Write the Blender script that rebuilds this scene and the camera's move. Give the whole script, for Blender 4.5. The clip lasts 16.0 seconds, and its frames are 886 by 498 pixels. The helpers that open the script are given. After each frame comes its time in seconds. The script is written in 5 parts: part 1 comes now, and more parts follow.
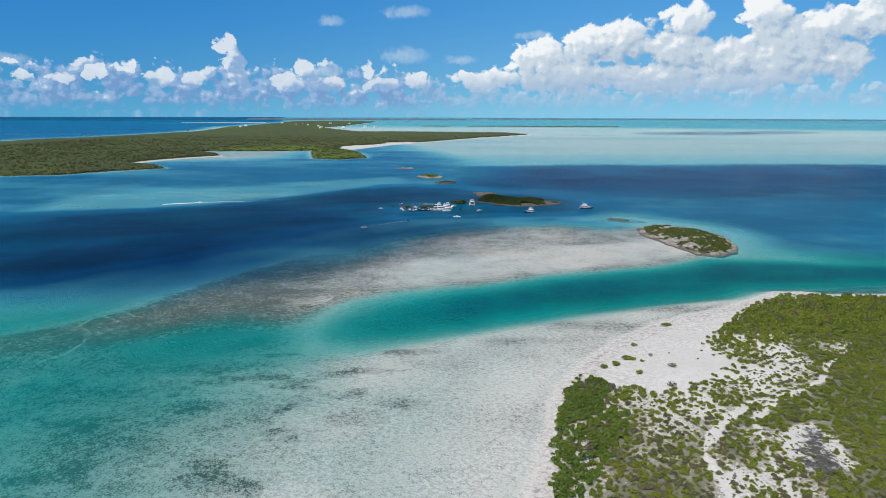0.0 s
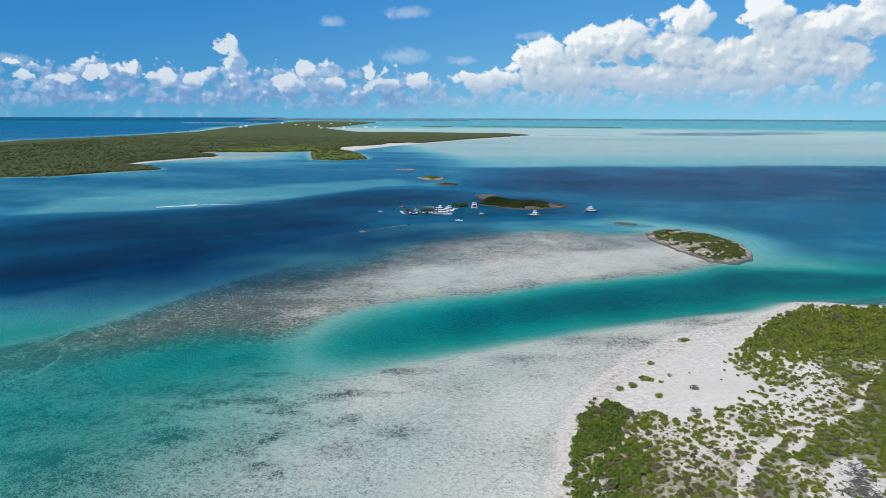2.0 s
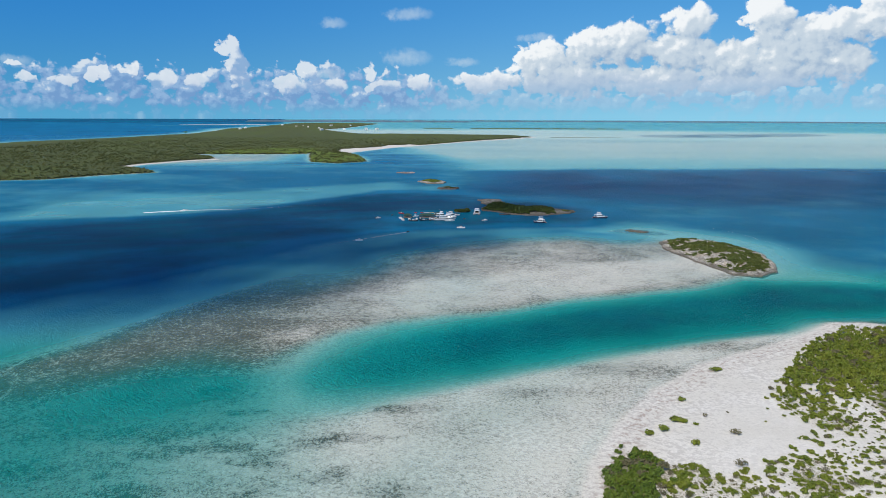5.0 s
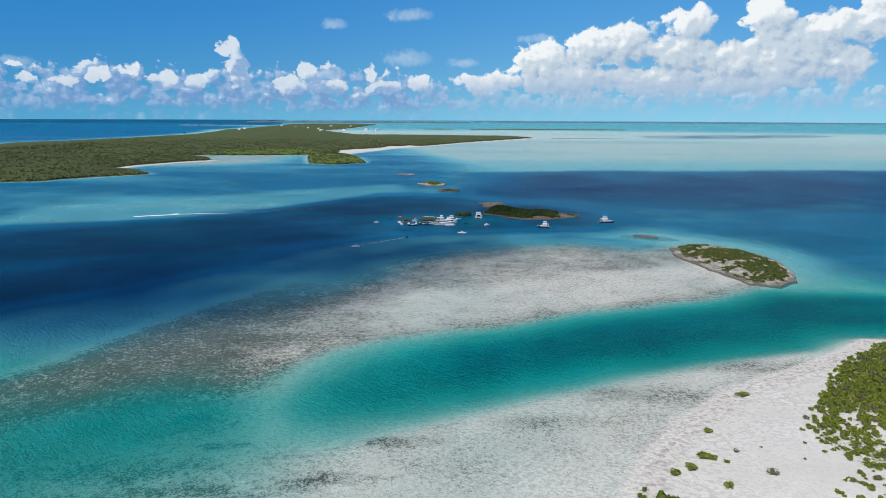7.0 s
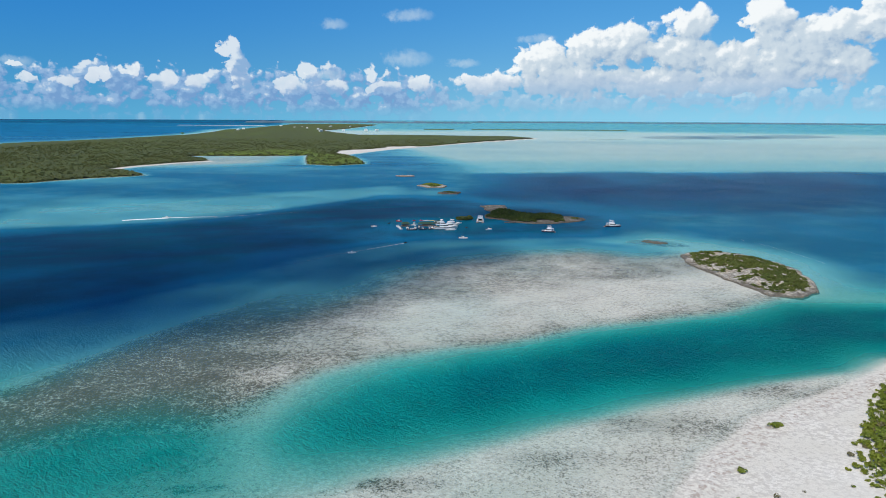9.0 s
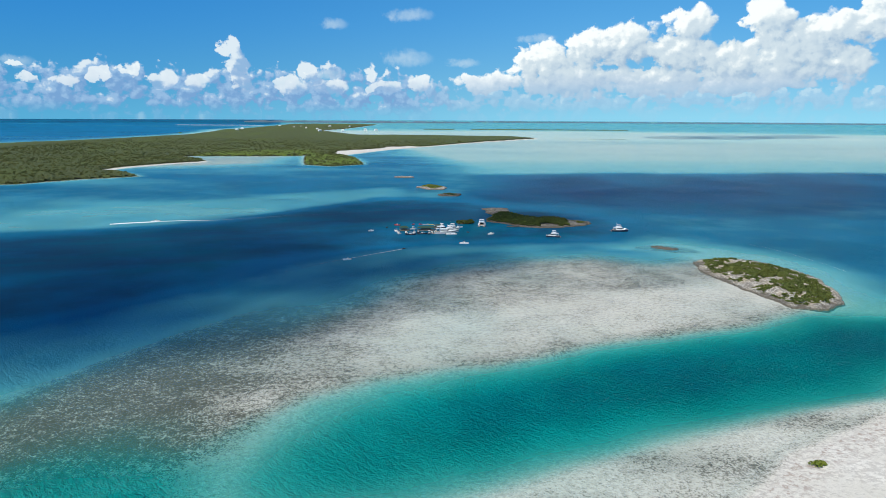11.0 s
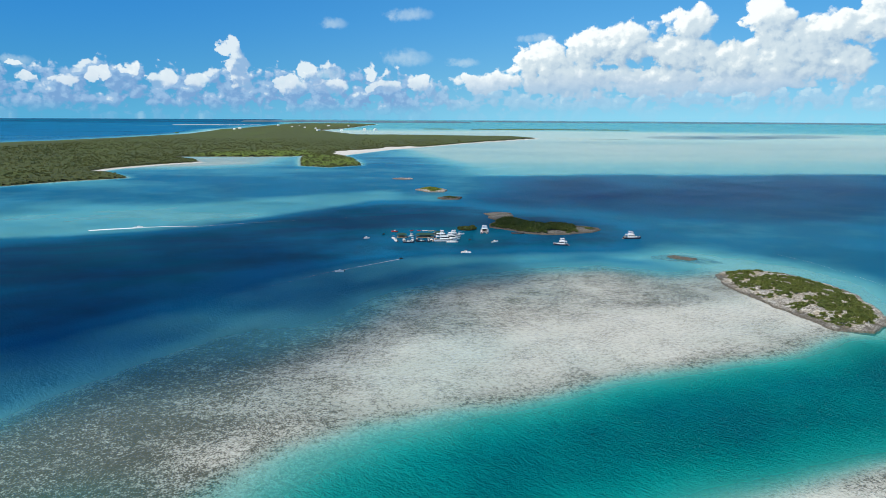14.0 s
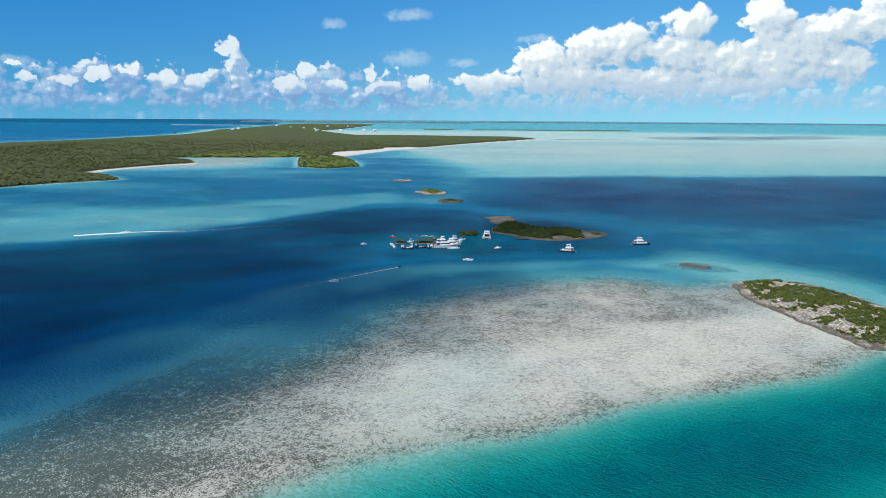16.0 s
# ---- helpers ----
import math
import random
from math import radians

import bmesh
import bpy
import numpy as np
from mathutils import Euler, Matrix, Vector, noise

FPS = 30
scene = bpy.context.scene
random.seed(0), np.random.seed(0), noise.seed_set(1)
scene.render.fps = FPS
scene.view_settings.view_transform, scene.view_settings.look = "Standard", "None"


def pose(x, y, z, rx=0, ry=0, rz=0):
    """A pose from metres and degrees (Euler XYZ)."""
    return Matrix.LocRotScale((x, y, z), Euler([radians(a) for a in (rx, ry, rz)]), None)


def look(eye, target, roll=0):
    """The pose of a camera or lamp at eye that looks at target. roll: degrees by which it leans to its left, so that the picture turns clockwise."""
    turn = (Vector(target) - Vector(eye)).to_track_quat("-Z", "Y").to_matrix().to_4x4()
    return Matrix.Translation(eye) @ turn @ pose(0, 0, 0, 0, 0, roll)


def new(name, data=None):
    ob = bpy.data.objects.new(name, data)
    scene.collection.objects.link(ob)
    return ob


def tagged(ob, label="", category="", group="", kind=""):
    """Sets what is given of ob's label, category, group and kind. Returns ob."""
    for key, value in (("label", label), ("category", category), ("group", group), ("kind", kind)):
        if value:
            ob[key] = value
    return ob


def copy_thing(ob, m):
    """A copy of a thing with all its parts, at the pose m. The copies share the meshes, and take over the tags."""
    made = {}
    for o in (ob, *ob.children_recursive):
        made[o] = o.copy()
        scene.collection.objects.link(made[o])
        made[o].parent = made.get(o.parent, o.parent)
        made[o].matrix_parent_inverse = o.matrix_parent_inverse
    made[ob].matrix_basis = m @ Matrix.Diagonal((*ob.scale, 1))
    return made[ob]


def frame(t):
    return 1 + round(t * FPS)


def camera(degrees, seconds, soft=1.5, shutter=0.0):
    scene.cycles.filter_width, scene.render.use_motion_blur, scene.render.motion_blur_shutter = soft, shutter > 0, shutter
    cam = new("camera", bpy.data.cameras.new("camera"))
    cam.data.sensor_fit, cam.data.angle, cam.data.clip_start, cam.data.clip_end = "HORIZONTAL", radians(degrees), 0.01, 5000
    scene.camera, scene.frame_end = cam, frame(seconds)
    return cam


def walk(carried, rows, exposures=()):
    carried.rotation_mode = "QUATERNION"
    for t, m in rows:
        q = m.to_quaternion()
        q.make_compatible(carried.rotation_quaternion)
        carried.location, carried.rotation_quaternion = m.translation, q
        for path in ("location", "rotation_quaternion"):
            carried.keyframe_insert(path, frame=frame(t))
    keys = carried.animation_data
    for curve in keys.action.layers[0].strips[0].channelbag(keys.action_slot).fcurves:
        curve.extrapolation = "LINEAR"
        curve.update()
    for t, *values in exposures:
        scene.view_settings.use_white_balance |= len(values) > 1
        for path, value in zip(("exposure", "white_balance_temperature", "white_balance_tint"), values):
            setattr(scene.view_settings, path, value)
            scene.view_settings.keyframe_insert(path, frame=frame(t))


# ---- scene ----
cam = camera(67.1, 16.0, soft=0.8)
PATH = [
    (0.0, look((0.10, 3.02, 100.39), (11.3, 983.1, -97.7), 0.18)),
    (1.0, look((0.02, 13.81, 100.29), (10.4, 994.0, -97.6), 0.20)),
    (2.0, look((-0.02, 24.76, 100.20), (9.7, 1005.1, -97.1), 0.21)),
    (3.0, look((-0.02, 35.91, 100.12), (9.2, 1016.3, -96.5), 0.22)),
    (4.0, look((-0.01, 47.27, 100.05), (8.7, 1027.9, -95.8), 0.23)),
    (5.0, look((0.03, 58.85, 99.99), (8.4, 1039.6, -95.1), 0.24)),
    (6.0, look((0.08, 70.66, 99.94), (8.2, 1051.5, -94.5), 0.25)),
    (7.0, look((0.13, 82.68, 99.91), (8.0, 1063.7, -94.1), 0.26)),
    (8.0, look((0.18, 94.91, 99.88), (7.9, 1075.9, -93.8), 0.27)),
    (9.0, look((0.21, 107.33, 99.86), (7.9, 1088.4, -93.8), 0.29)),
    (10.0, look((0.23, 119.88, 99.85), (8.0, 1100.9, -93.9), 0.30)),
    (11.0, look((0.21, 132.55, 99.85), (8.0, 1113.5, -94.1), 0.31)),
    (12.0, look((0.17, 145.27, 99.86), (8.1, 1126.2, -94.4), 0.32)),
    (13.0, look((0.08, 157.98, 99.87), (8.1, 1138.9, -94.6), 0.33)),
    (14.0, look((-0.06, 170.63, 99.89), (8.2, 1151.5, -94.6), 0.34)),
    (15.0, look((-0.26, 183.13, 99.92), (8.2, 1164.0, -94.4), 0.35)),
    (16.0, look((-0.53, 195.40, 99.96), (8.2, 1176.4, -94.0), 0.37)),
]
EXPOSURES = [(0.0, 0.0, 6500, 10), (7.5, 0.0, 6500, 10), (9.0, 0.04, 6520, 9.0), (11.5, 0.17, 6600, 6.0), (16.0, 0.17, 6600, 6.0)]
walk(cam, PATH, EXPOSURES)

# ---------------------------------------------------------------- light
SUN_AZ, SUN_EL = radians(215), radians(52)      # compass bearing from +y towards +x, height
TO_SUN = Vector((math.sin(SUN_AZ) * math.cos(SUN_EL), math.cos(SUN_AZ) * math.cos(SUN_EL), math.sin(SUN_EL)))
SUN_POWER, SKY_POWER = 4.35, 0.08

sun = new("sun", bpy.data.lights.new("sun", "SUN"))
sun.data.energy, sun.data.angle, sun.data.color = SUN_POWER, radians(1.8), (1.0, 0.935, 0.83)
sun.matrix_world = look(TO_SUN * 100, (0, 0, 0))


class Nodes:
    """Short hand for node trees: n(type, inputs by name or number, attributes) gives the node's first output."""

    def __init__(self, tree):
        self.tree = tree
        tree.nodes.clear()

    def node(self, kind, ins=(), **attrs):
        made = self.tree.nodes.new(kind)
        for key, value in attrs.items():
            setattr(made, key, value)
        for key, value in dict(ins).items():
            if isinstance(value, bpy.types.NodeSocket):
                self.tree.links.new(value, made.inputs[key])
            else:
                made.inputs[key].default_value = value
        return made

    def n(self, kind, ins=(), **attrs):
        return self.node(kind, ins, **attrs).outputs[0]

    def m(self, op, a, b=0.0, c=0.0, clamp=False):
        return self.n("ShaderNodeMath", {0: a, 1: b, 2: c}, operation=op, use_clamp=clamp)

    def v(self, op, a, b=(0, 0, 0)):
        made = self.node("ShaderNodeVectorMath", {0: a, 1: b}, operation=op)
        return made.outputs["Value"] if op in ("LENGTH", "DOT_PRODUCT") else made.outputs[0]

    def mix(self, fac, a, b, blend="MIX"):
        made = self.node("ShaderNodeMix", {0: fac, 6: a, 7: b}, data_type="RGBA", blend_type=blend)
        return made.outputs[2]

    def noise(self, vec, scale, detail=4.0, rough=0.55, dist=0.0):
        return self.n("ShaderNodeTexNoise", {"Vector": vec, "Scale": scale, "Detail": detail, "Roughness": rough, "Distortion": dist})

    def ramp(self, x, lo, hi, a=0.0, b=1.0, smooth=True):
        made = self.node("ShaderNodeMapRange", {0: x, 1: lo, 2: hi, 3: a, 4: b}, interpolation_type="SMOOTHSTEP" if smooth else "LINEAR")
        return made.outputs[0]

    def stretch(self, vec, scale, turn=0.0):
        return self.n("ShaderNodeMapping", {"Vector": vec, "Rotation": (0, 0, radians(turn)), "Scale": tuple(1 / k for k in scale)}, vector_type="TEXTURE")


# cumulus clouds far off over the sea: bearing, height, half width, half height, in degrees
CLOUDS_EAST = [(14.8, 5.9, 3.0, 1.9), (12.2, 5.2, 2.4, 1.7), (15.1, 6.9, 1.4, 1.0), (8.6, 4.7, 2.2, 1.5), (10.5, 3.1, 5.4, 1.5),
               (17.1, 3.0, 6.2, 1.3), (19.8, 7.0, 1.9, 1.5), (18.9, 5.2, 2.5, 1.9), (22.9, 4.1, 3.9, 2.3), (25.3, 7.4, 1.9, 1.2),
               (27.0, 4.8, 4.0, 2.4), (29.8, 6.3, 2.4, 1.7), (32.2, 7.0, 2.2, 1.9), (30.4, 3.9, 2.1, 1.6), (3.5, 2.8, 3.0, 0.9), (23.8, 2.5, 5.7, 0.8)]
CLOUDS_WEST = [(-16.6, 5.2, 0.95, 1.0), (-16.2, 4.1, 1.05, 1.1), (-16.4, 4.7, 0.9, 1.0), (-16.0, 2.4, 1.2, 1.0), (-23.8, 3.3, 0.9, 0.8), (-26.1, 3.1, 1.1, 0.7),
               (-21.7, 2.7, 1.1, 0.9), (-19.2, 2.7, 1.3, 0.8), (-28.2, 2.5, 1.2, 0.8), (-30.8, 2.6, 0.9, 0.5), (-31.4, 3.7, 0.7, 0.3),
               (-10.9, 3.6, 1.2, 1.0), (-11.9, 2.4, 2.0, 1.0), (-8.9, 2.5, 1.9, 0.9), (-5.6, 3.5, 0.8, 0.8), (-4.3, 2.5, 1.9, 0.8),
               (-1.8, 2.6, 1.5, 1.0)]
WISPS = [(-2.6, 4.7, 2.4, 0.8), (-2.4, 8.1, 2.3, 0.6), (-8.6, 7.3, 1.4, 0.5), (-9.0, 3.4, 1.6, 0.5), (2.0, 4.4, 1.6, 0.4), (8.0, 6.3, 1.8, 0.4), (-31.4, 3.7, 1.4, 0.5)]


def cloud_group():
    """Density of the far clouds at a bearing and height in degrees."""
    tree = bpy.data.node_groups.new("cloud_density", "ShaderNodeTree")
    tree.interface.new_socket("Place", in_out="INPUT", socket_type="NodeSocketVector")
    tree.interface.new_socket("Density", in_out="OUTPUT", socket_type="NodeSocketFloat")
    g = Nodes(tree)
    place = g.n("NodeGroupInput")
    big = g.node("ShaderNodeTexNoise", {"Vector": g.v("MULTIPLY", place, (1, 1.25, 1)), "Scale": 0.55, "Detail": 5.0, "Roughness": 0.5})
    puff = g.node("ShaderNodeTexNoise", {"Vector": g.v("ADD", place, (31, 7, 0)), "Scale": 1.7, "Detail": 5.0, "Roughness": 0.55})
    warp = g.v("MULTIPLY", g.v("SUBTRACT", big.outputs["Color"], (0.5, 0.5, 0.5)), (2.4, 1.5, 0))
    warp = g.v("ADD", warp, g.v("MULTIPLY", g.v("SUBTRACT", puff.outputs["Color"], (0.5, 0.5, 0.5)), (0.75, 0.6, 0)))
    moved = g.v("ADD", place, warp)
    total = None
    for a, e, w, h in CLOUDS_EAST + [(a, e, w * (0.9 if -17 < a < -15.9 else 0.76), h * (0.95 if -17 < a < -15.9 else 0.84)) for a, e, w, h in CLOUDS_WEST]:
        off = g.v("MULTIPLY", g.v("SUBTRACT", moved, (a, e, 0)), (1 / w, 1 / h, 0))
        blob = g.m("SUBTRACT", 1.0, g.v("DOT_PRODUCT", off, off))
        total = blob if total is None else g.n("ShaderNodeMath", {0: total, 1: blob, 2: 0.22}, operation="SMOOTH_MAX")
    total = g.m("ADD", total, g.m("MULTIPLY", g.m("SUBTRACT", big.outputs[0], 0.5), 1.6))
    total = g.m("ADD", total, g.m("MULTIPLY", g.m("SUBTRACT", puff.outputs[0], 0.5), 0.8))
    # cauliflower billows at two sizes
    for scale, smooth, high in ((0.62, 0.35, 0.9), (1.5, 0.3, 0.42)):
        cell = g.n("ShaderNodeTexVoronoi", {"Vector": moved, "Scale": scale, "Smoothness": smooth}, feature="SMOOTH_F1", voronoi_dimensions="2D")
        total = g.m("ADD", total, g.m("MULTIPLY", g.m("SUBTRACT", 0.42, cell), high))
    g.node("NodeGroupOutput", {0: total})
    return tree


def bank_group():
    """Density of the low broken cloud bank at a bearing and height in degrees."""
    tree = bpy.data.node_groups.new("bank_density", "ShaderNodeTree")
    tree.interface.new_socket("Place", in_out="INPUT", socket_type="NodeSocketVector")
    tree.interface.new_socket("Density", in_out="OUTPUT", socket_type="NodeSocketFloat")
    g = Nodes(tree)
    place = g.n("NodeGroupInput")
    xyz = g.node("ShaderNodeSeparateXYZ", {0: place})
    heaps = g.noise(g.v("MULTIPLY", place, (0.5, 0.8, 1)), 1.0, 5.0, 0.52, 0.3)
    puffs = g.noise(g.v("ADD", place, (57, 3, 0)), 1.2, 5.0, 0.54, 0.2)
    crest = g.noise(g.n("ShaderNodeCombineXYZ", {0: g.m("MULTIPLY", xyz.outputs[0], 0.28)}), 1.0, 4.0, 0.6)
    top = g.m("ADD", g.ramp(xyz.outputs[0], -8.0, 8.0, 3.4, 1.8), g.m("MULTIPLY", g.m("SUBTRACT", crest, 0.5), 4.0))
    over = g.m("MULTIPLY", g.m("MAXIMUM", g.m("SUBTRACT", xyz.outputs[1], top), 0.0), 1.5)
    under = g.ramp(xyz.outputs[1], 1.4, 0.2, 0.0, 0.35)
    body = g.m("ADD", g.m("MULTIPLY", g.m("SUBTRACT", heaps, 0.36), 3.2), g.m("MULTIPLY", g.m("SUBTRACT", puffs, 0.5), 2.6))
    for scale, high in ((0.8, 0.9), (1.9, 0.4)):
        cell = g.n("ShaderNodeTexVoronoi", {"Vector": place, "Scale": scale, "Smoothness": 0.4}, feature="SMOOTH_F1", voronoi_dimensions="2D")
        body = g.m("ADD", body, g.m("MULTIPLY", g.m("SUBTRACT", 0.42, cell), high))
    g.node("NodeGroupOutput", {0: g.m("SUBTRACT", g.m("SUBTRACT", body, over), under)})
    return tree


def make_world():
    world = bpy.data.worlds.new("sky")
    scene.world = world
    world.use_nodes = True
    w = Nodes(world.node_tree)
    deg = 180 / math.pi
    way = w.n("ShaderNodeTexCoord")
    xyz = w.node("ShaderNodeSeparateXYZ", {0: way})
    bearing = w.m("MULTIPLY", w.m("ARCTAN2", xyz.outputs[0], xyz.outputs[1]), deg)
    up = w.m("MAXIMUM", xyz.outputs[2], 0.0)
    flat = w.n("ShaderNodeCombineXYZ", {0: xyz.outputs[0], 1: xyz.outputs[1], 2: w.m("ADD", up, 0.16)})
    sky = w.n("ShaderNodeTexSky", {"Vector": w.v("NORMALIZE", flat)}, sky_type="NISHITA", sun_disc=False, sun_elevation=SUN_EL, sun_rotation=SUN_AZ,
              altitude=0, air_density=1.0, dust_density=0.0, ozone_density=1.0)
    sky = w.mix(1.0, sky, w.mix(w.ramp(xyz.outputs[2], 0.0, 0.17), (0.84, 1.30, 1.36, 1), (0.50, 1.26, 1.72, 1)), "MULTIPLY")
    sky = w.mix(1.0, sky, w.mix(w.ramp(bearing, -34.0, 24.0), (0.44, 0.80, 0.96, 1), (1.06, 1.08, 1.04, 1)), "MULTIPLY")
    height = w.m("MULTIPLY", w.m("ARCSINE", up), deg)
    place = w.n("ShaderNodeCombineXYZ", {0: bearing, 1: height, 2: 0.0})
    tree = cloud_group()
    here = w.n("ShaderNodeGroup", {0: place}, node_tree=tree)
    lit1 = w.n("ShaderNodeGroup", {0: w.v("ADD", place, (-0.28, 0.34, 0))}, node_tree=tree)
    lit2 = w.n("ShaderNodeGroup", {0: w.v("ADD", place, (-1.3, 1.5, 0))}, node_tree=tree)
    cover = w.ramp(here, -0.03, 0.4)
    slope = w.m("ADD", w.m("MULTIPLY", w.m("SUBTRACT", here, lit1), 0.5), w.m("MULTIPLY", w.m("SUBTRACT", here, lit2), 0.26))
    west = w.ramp(bearing, 3.0, -6.0)
    dull = w.mix(w.ramp(slope, -0.5, 0.15), (4.2, 5.8, 7.8, 1), (7.2, 8.4, 9.5, 1))
    tone = w.mix(w.ramp(slope, 0.12, 0.8), dull, (11.3, 11.7, 11.9, 1))
    ragged = w.m("ADD", height, w.m("MULTIPLY", w.noise(place, 0.8, 5.0, 0.6), 2.2))
    tone = w.mix(w.ramp(ragged, 5.0, 3.3, 0.0, 0.66), tone, (4.7, 6.3, 8.6, 1))
    tone = w.mix(w.m("MULTIPLY", west, 0.85), tone, w.mix(w.ramp(slope, 0.2, 0.95), (3.2, 5.2, 8.4, 1), (9.6, 10.4, 11.1, 1)))
    haze = w.ramp(height, 0.0, 3.2, 0.3, 0.97)
    # long bank of broken cumulus low over the sea: blue-grey bodies with lit heads, thicker in the west
    heap = bank_group()
    spot = w.n("ShaderNodeGroup", {0: place}, node_tree=heap)
    side1 = w.n("ShaderNodeGroup", {0: w.v("ADD", place, (-0.2, 0.26, 0))}, node_tree=heap)
    side2 = w.n("ShaderNodeGroup", {0: w.v("ADD", place, (-0.6, 0.7, 0))}, node_tree=heap)
    rise = w.m("ADD", w.m("MULTIPLY", w.m("SUBTRACT", spot, side1), 0.75), w.m("MULTIPLY", w.m("SUBTRACT", spot, side2), 0.4))
    grey = w.mix(w.ramp(rise, -0.3, 0.5), (2.3, 4.2, 7.6, 1), (3.7, 5.8, 8.9, 1))
    heads = w.mix(w.ramp(rise, 0.55, 1.35), grey, (8.8, 9.8, 10.8, 1))
    pale = w.ramp(bearing, -4.0, 6.0)
    heads = w.mix(w.m("MULTIPLY", pale, 0.5), heads, (6.6, 8.4, 9.9, 1))
    veil = w.m("MULTIPLY", w.ramp(spot, -0.05, 0.42), w.ramp(height, 0.1, 1.3, 0.22, 0.9))
    far = w.mix(w.m("MULTIPLY", veil, w.mix(pale, (1, 1, 1, 1), (0.6, 0.6, 0.6, 1))), sky, heads)
    # thin grey wisps
    stir = w.node("ShaderNodeTexNoise", {"Vector": place, "Scale": 1.1, "Detail": 6.0, "Roughness": 0.62})
    drift = w.v("ADD", place, w.v("MULTIPLY", w.v("SUBTRACT", stir.outputs["Color"], (0.5, 0.5, 0.5)), (1.6, 0.7, 0)))
    thin = None
    for a, e, wide, tall in WISPS:
        off = w.v("MULTIPLY", w.v("SUBTRACT", drift, (a, e, 0)), (1 / wide, 1 / tall, 0))
        blob = w.m("SUBTRACT", 1.0, w.v("DOT_PRODUCT", off, off))
        thin = blob if thin is None else w.m("MAXIMUM", thin, blob)
    thin = w.ramp(w.m("ADD", thin, w.m("MULTIPLY", w.m("SUBTRACT", stir.outputs[0], 0.5), 1.6)), -0.05, 1.2, 0.0, 0.5)
    far = w.mix(thin, far, w.mix(stir.outputs[0], (5.0, 7.2, 9.4, 1), (8.2, 9.6, 10.6, 1)))
    body = w.mix(w.m("MULTIPLY", w.m("MULTIPLY", cover, haze), w.ramp(west, 0.0, 1.0, 1.0, 0.84)), far, tone)
    back = w.n("ShaderNodeBackground", {0: body, 1: SKY_POWER})
    w.node("ShaderNodeOutputWorld", {0: back})


make_world()

# ---------------------------------------------------------------- plan helpers
def lattice(ix, iy, seed):
    h = (ix.astype(np.int64) * 374761393 + iy.astype(np.int64) * 668265263 + seed * 1442695041) & 0x7FFFFFFF
    h = ((h ^ (h >> 13)) * 1274126177) & 0x7FFFFFFF
    return ((h ^ (h >> 16)) & 0xFFFF) / 65535.0


def fbm(x, y, size, seed=0, octaves=4):
    """Smooth random heights, about -0.5 to 0.5, with bumps of that size in metres."""
    total, amp, norm = 0.0, 1.0, 0.0
    for o in range(octaves):
        u, v = x / size + 17.3 * o, y / size - 9.1 * o
        iu, iv = np.floor(u), np.floor(v)
        fu, fv = u - iu, v - iv
        fu, fv = fu * fu * (3 - 2 * fu), fv * fv * (3 - 2 * fv)
        a, b = lattice(iu, iv, seed + o), lattice(iu + 1, iv, seed + o)
        c, d = lattice(iu, iv + 1, seed + o), lattice(iu + 1, iv + 1, seed + o)
        total = total + amp * ((a + (b - a) * fu) * (1 - fv) + (c + (d - c) * fu) * fv - 0.5)
        norm, amp, size = norm + amp, amp * 0.5, size * 0.5
    return total / norm


def inside(x, y, outline):
    """Metres to the outline: more than 0 inside, less outside."""
    near = np.full(np.shape(x), 1e18)
    within = np.zeros(np.shape(x), bool)
    pts = np.array(outline, float)
    for (ax, ay), (bx, by) in zip(pts, np.roll(pts, -1, 0)):
        dx, dy = bx - ax, by - ay
        t = np.clip(((x - ax) * dx + (y - ay) * dy) / (dx * dx + dy * dy), 0, 1)
        near = np.minimum(near, (x - ax - t * dx) ** 2 + (y - ay - t * dy) ** 2)
        if ay != by:
            within ^= ((ay > y) != (by > y)) & (x < ax + dx * (y - ay) / dy)
    return np.where(within, 1, -1) * np.sqrt(near)


def ease(x, lo, hi):
    t = np.clip((x - lo) / (hi - lo), 0, 1)
    return t * t * (3 - 2 * t)


HUB = np.array([0.0, 100.0, 100.0])


def far_fold(x, y, z):
    """Brings the land and sea beyond 2.8 km nearer along the line of sight, with the fall of the earth's curve, so that the horizon lies within 4.7 km."""
    dx, dy = x - HUB[0], y - HUB[1]
    d = np.maximum(np.hypot(dx, dy), 1e-6)
    z = z - np.maximum(d - 2800, 0) ** 2 / 1.35e7
    u = np.maximum(d - 2800, 0) / 1900
    s = np.where(d > 2800, (2800 + 1900 * u / (1 + u)) / d, 1.0)
    return HUB[0] + dx * s, HUB[1] + dy * s, HUB[2] + (z - HUB[2]) * s


# ---------------------------------------------------------------- coastlines and depths, in metres
CAY = [(10, 0), (16, 110), (24, 164), (29, 179), (34, 196), (38, 212), (46, 236), (61, 264), (80, 291), (107, 316), (143, 338), (181, 364),
       (196, 375), (213, 376), (228, 369), (257, 370), (330, 385), (480, 350), (620, 200), (560, -60), (300, -220), (60, -160)]
WEST_SHORE = [(-2200, 900), (-1000, 960), (-702, 1089), (-615, 1112), (-568, 1190), (-525, 1229), (-500, 1255), (-554, 1323), (-605, 1352),
              (-604, 1416), (-584, 1487), (-550, 1566), (-502, 1610), (-554, 1699), (-613, 1746), (-640, 1820), (-565, 1828), (-445, 1834),
              (-352, 1867), (-342, 1890), (-299, 1640), (-276, 1536), (-215, 1500), (-160, 1560), (-188, 1715), (-247, 1901), (-218, 1997)]
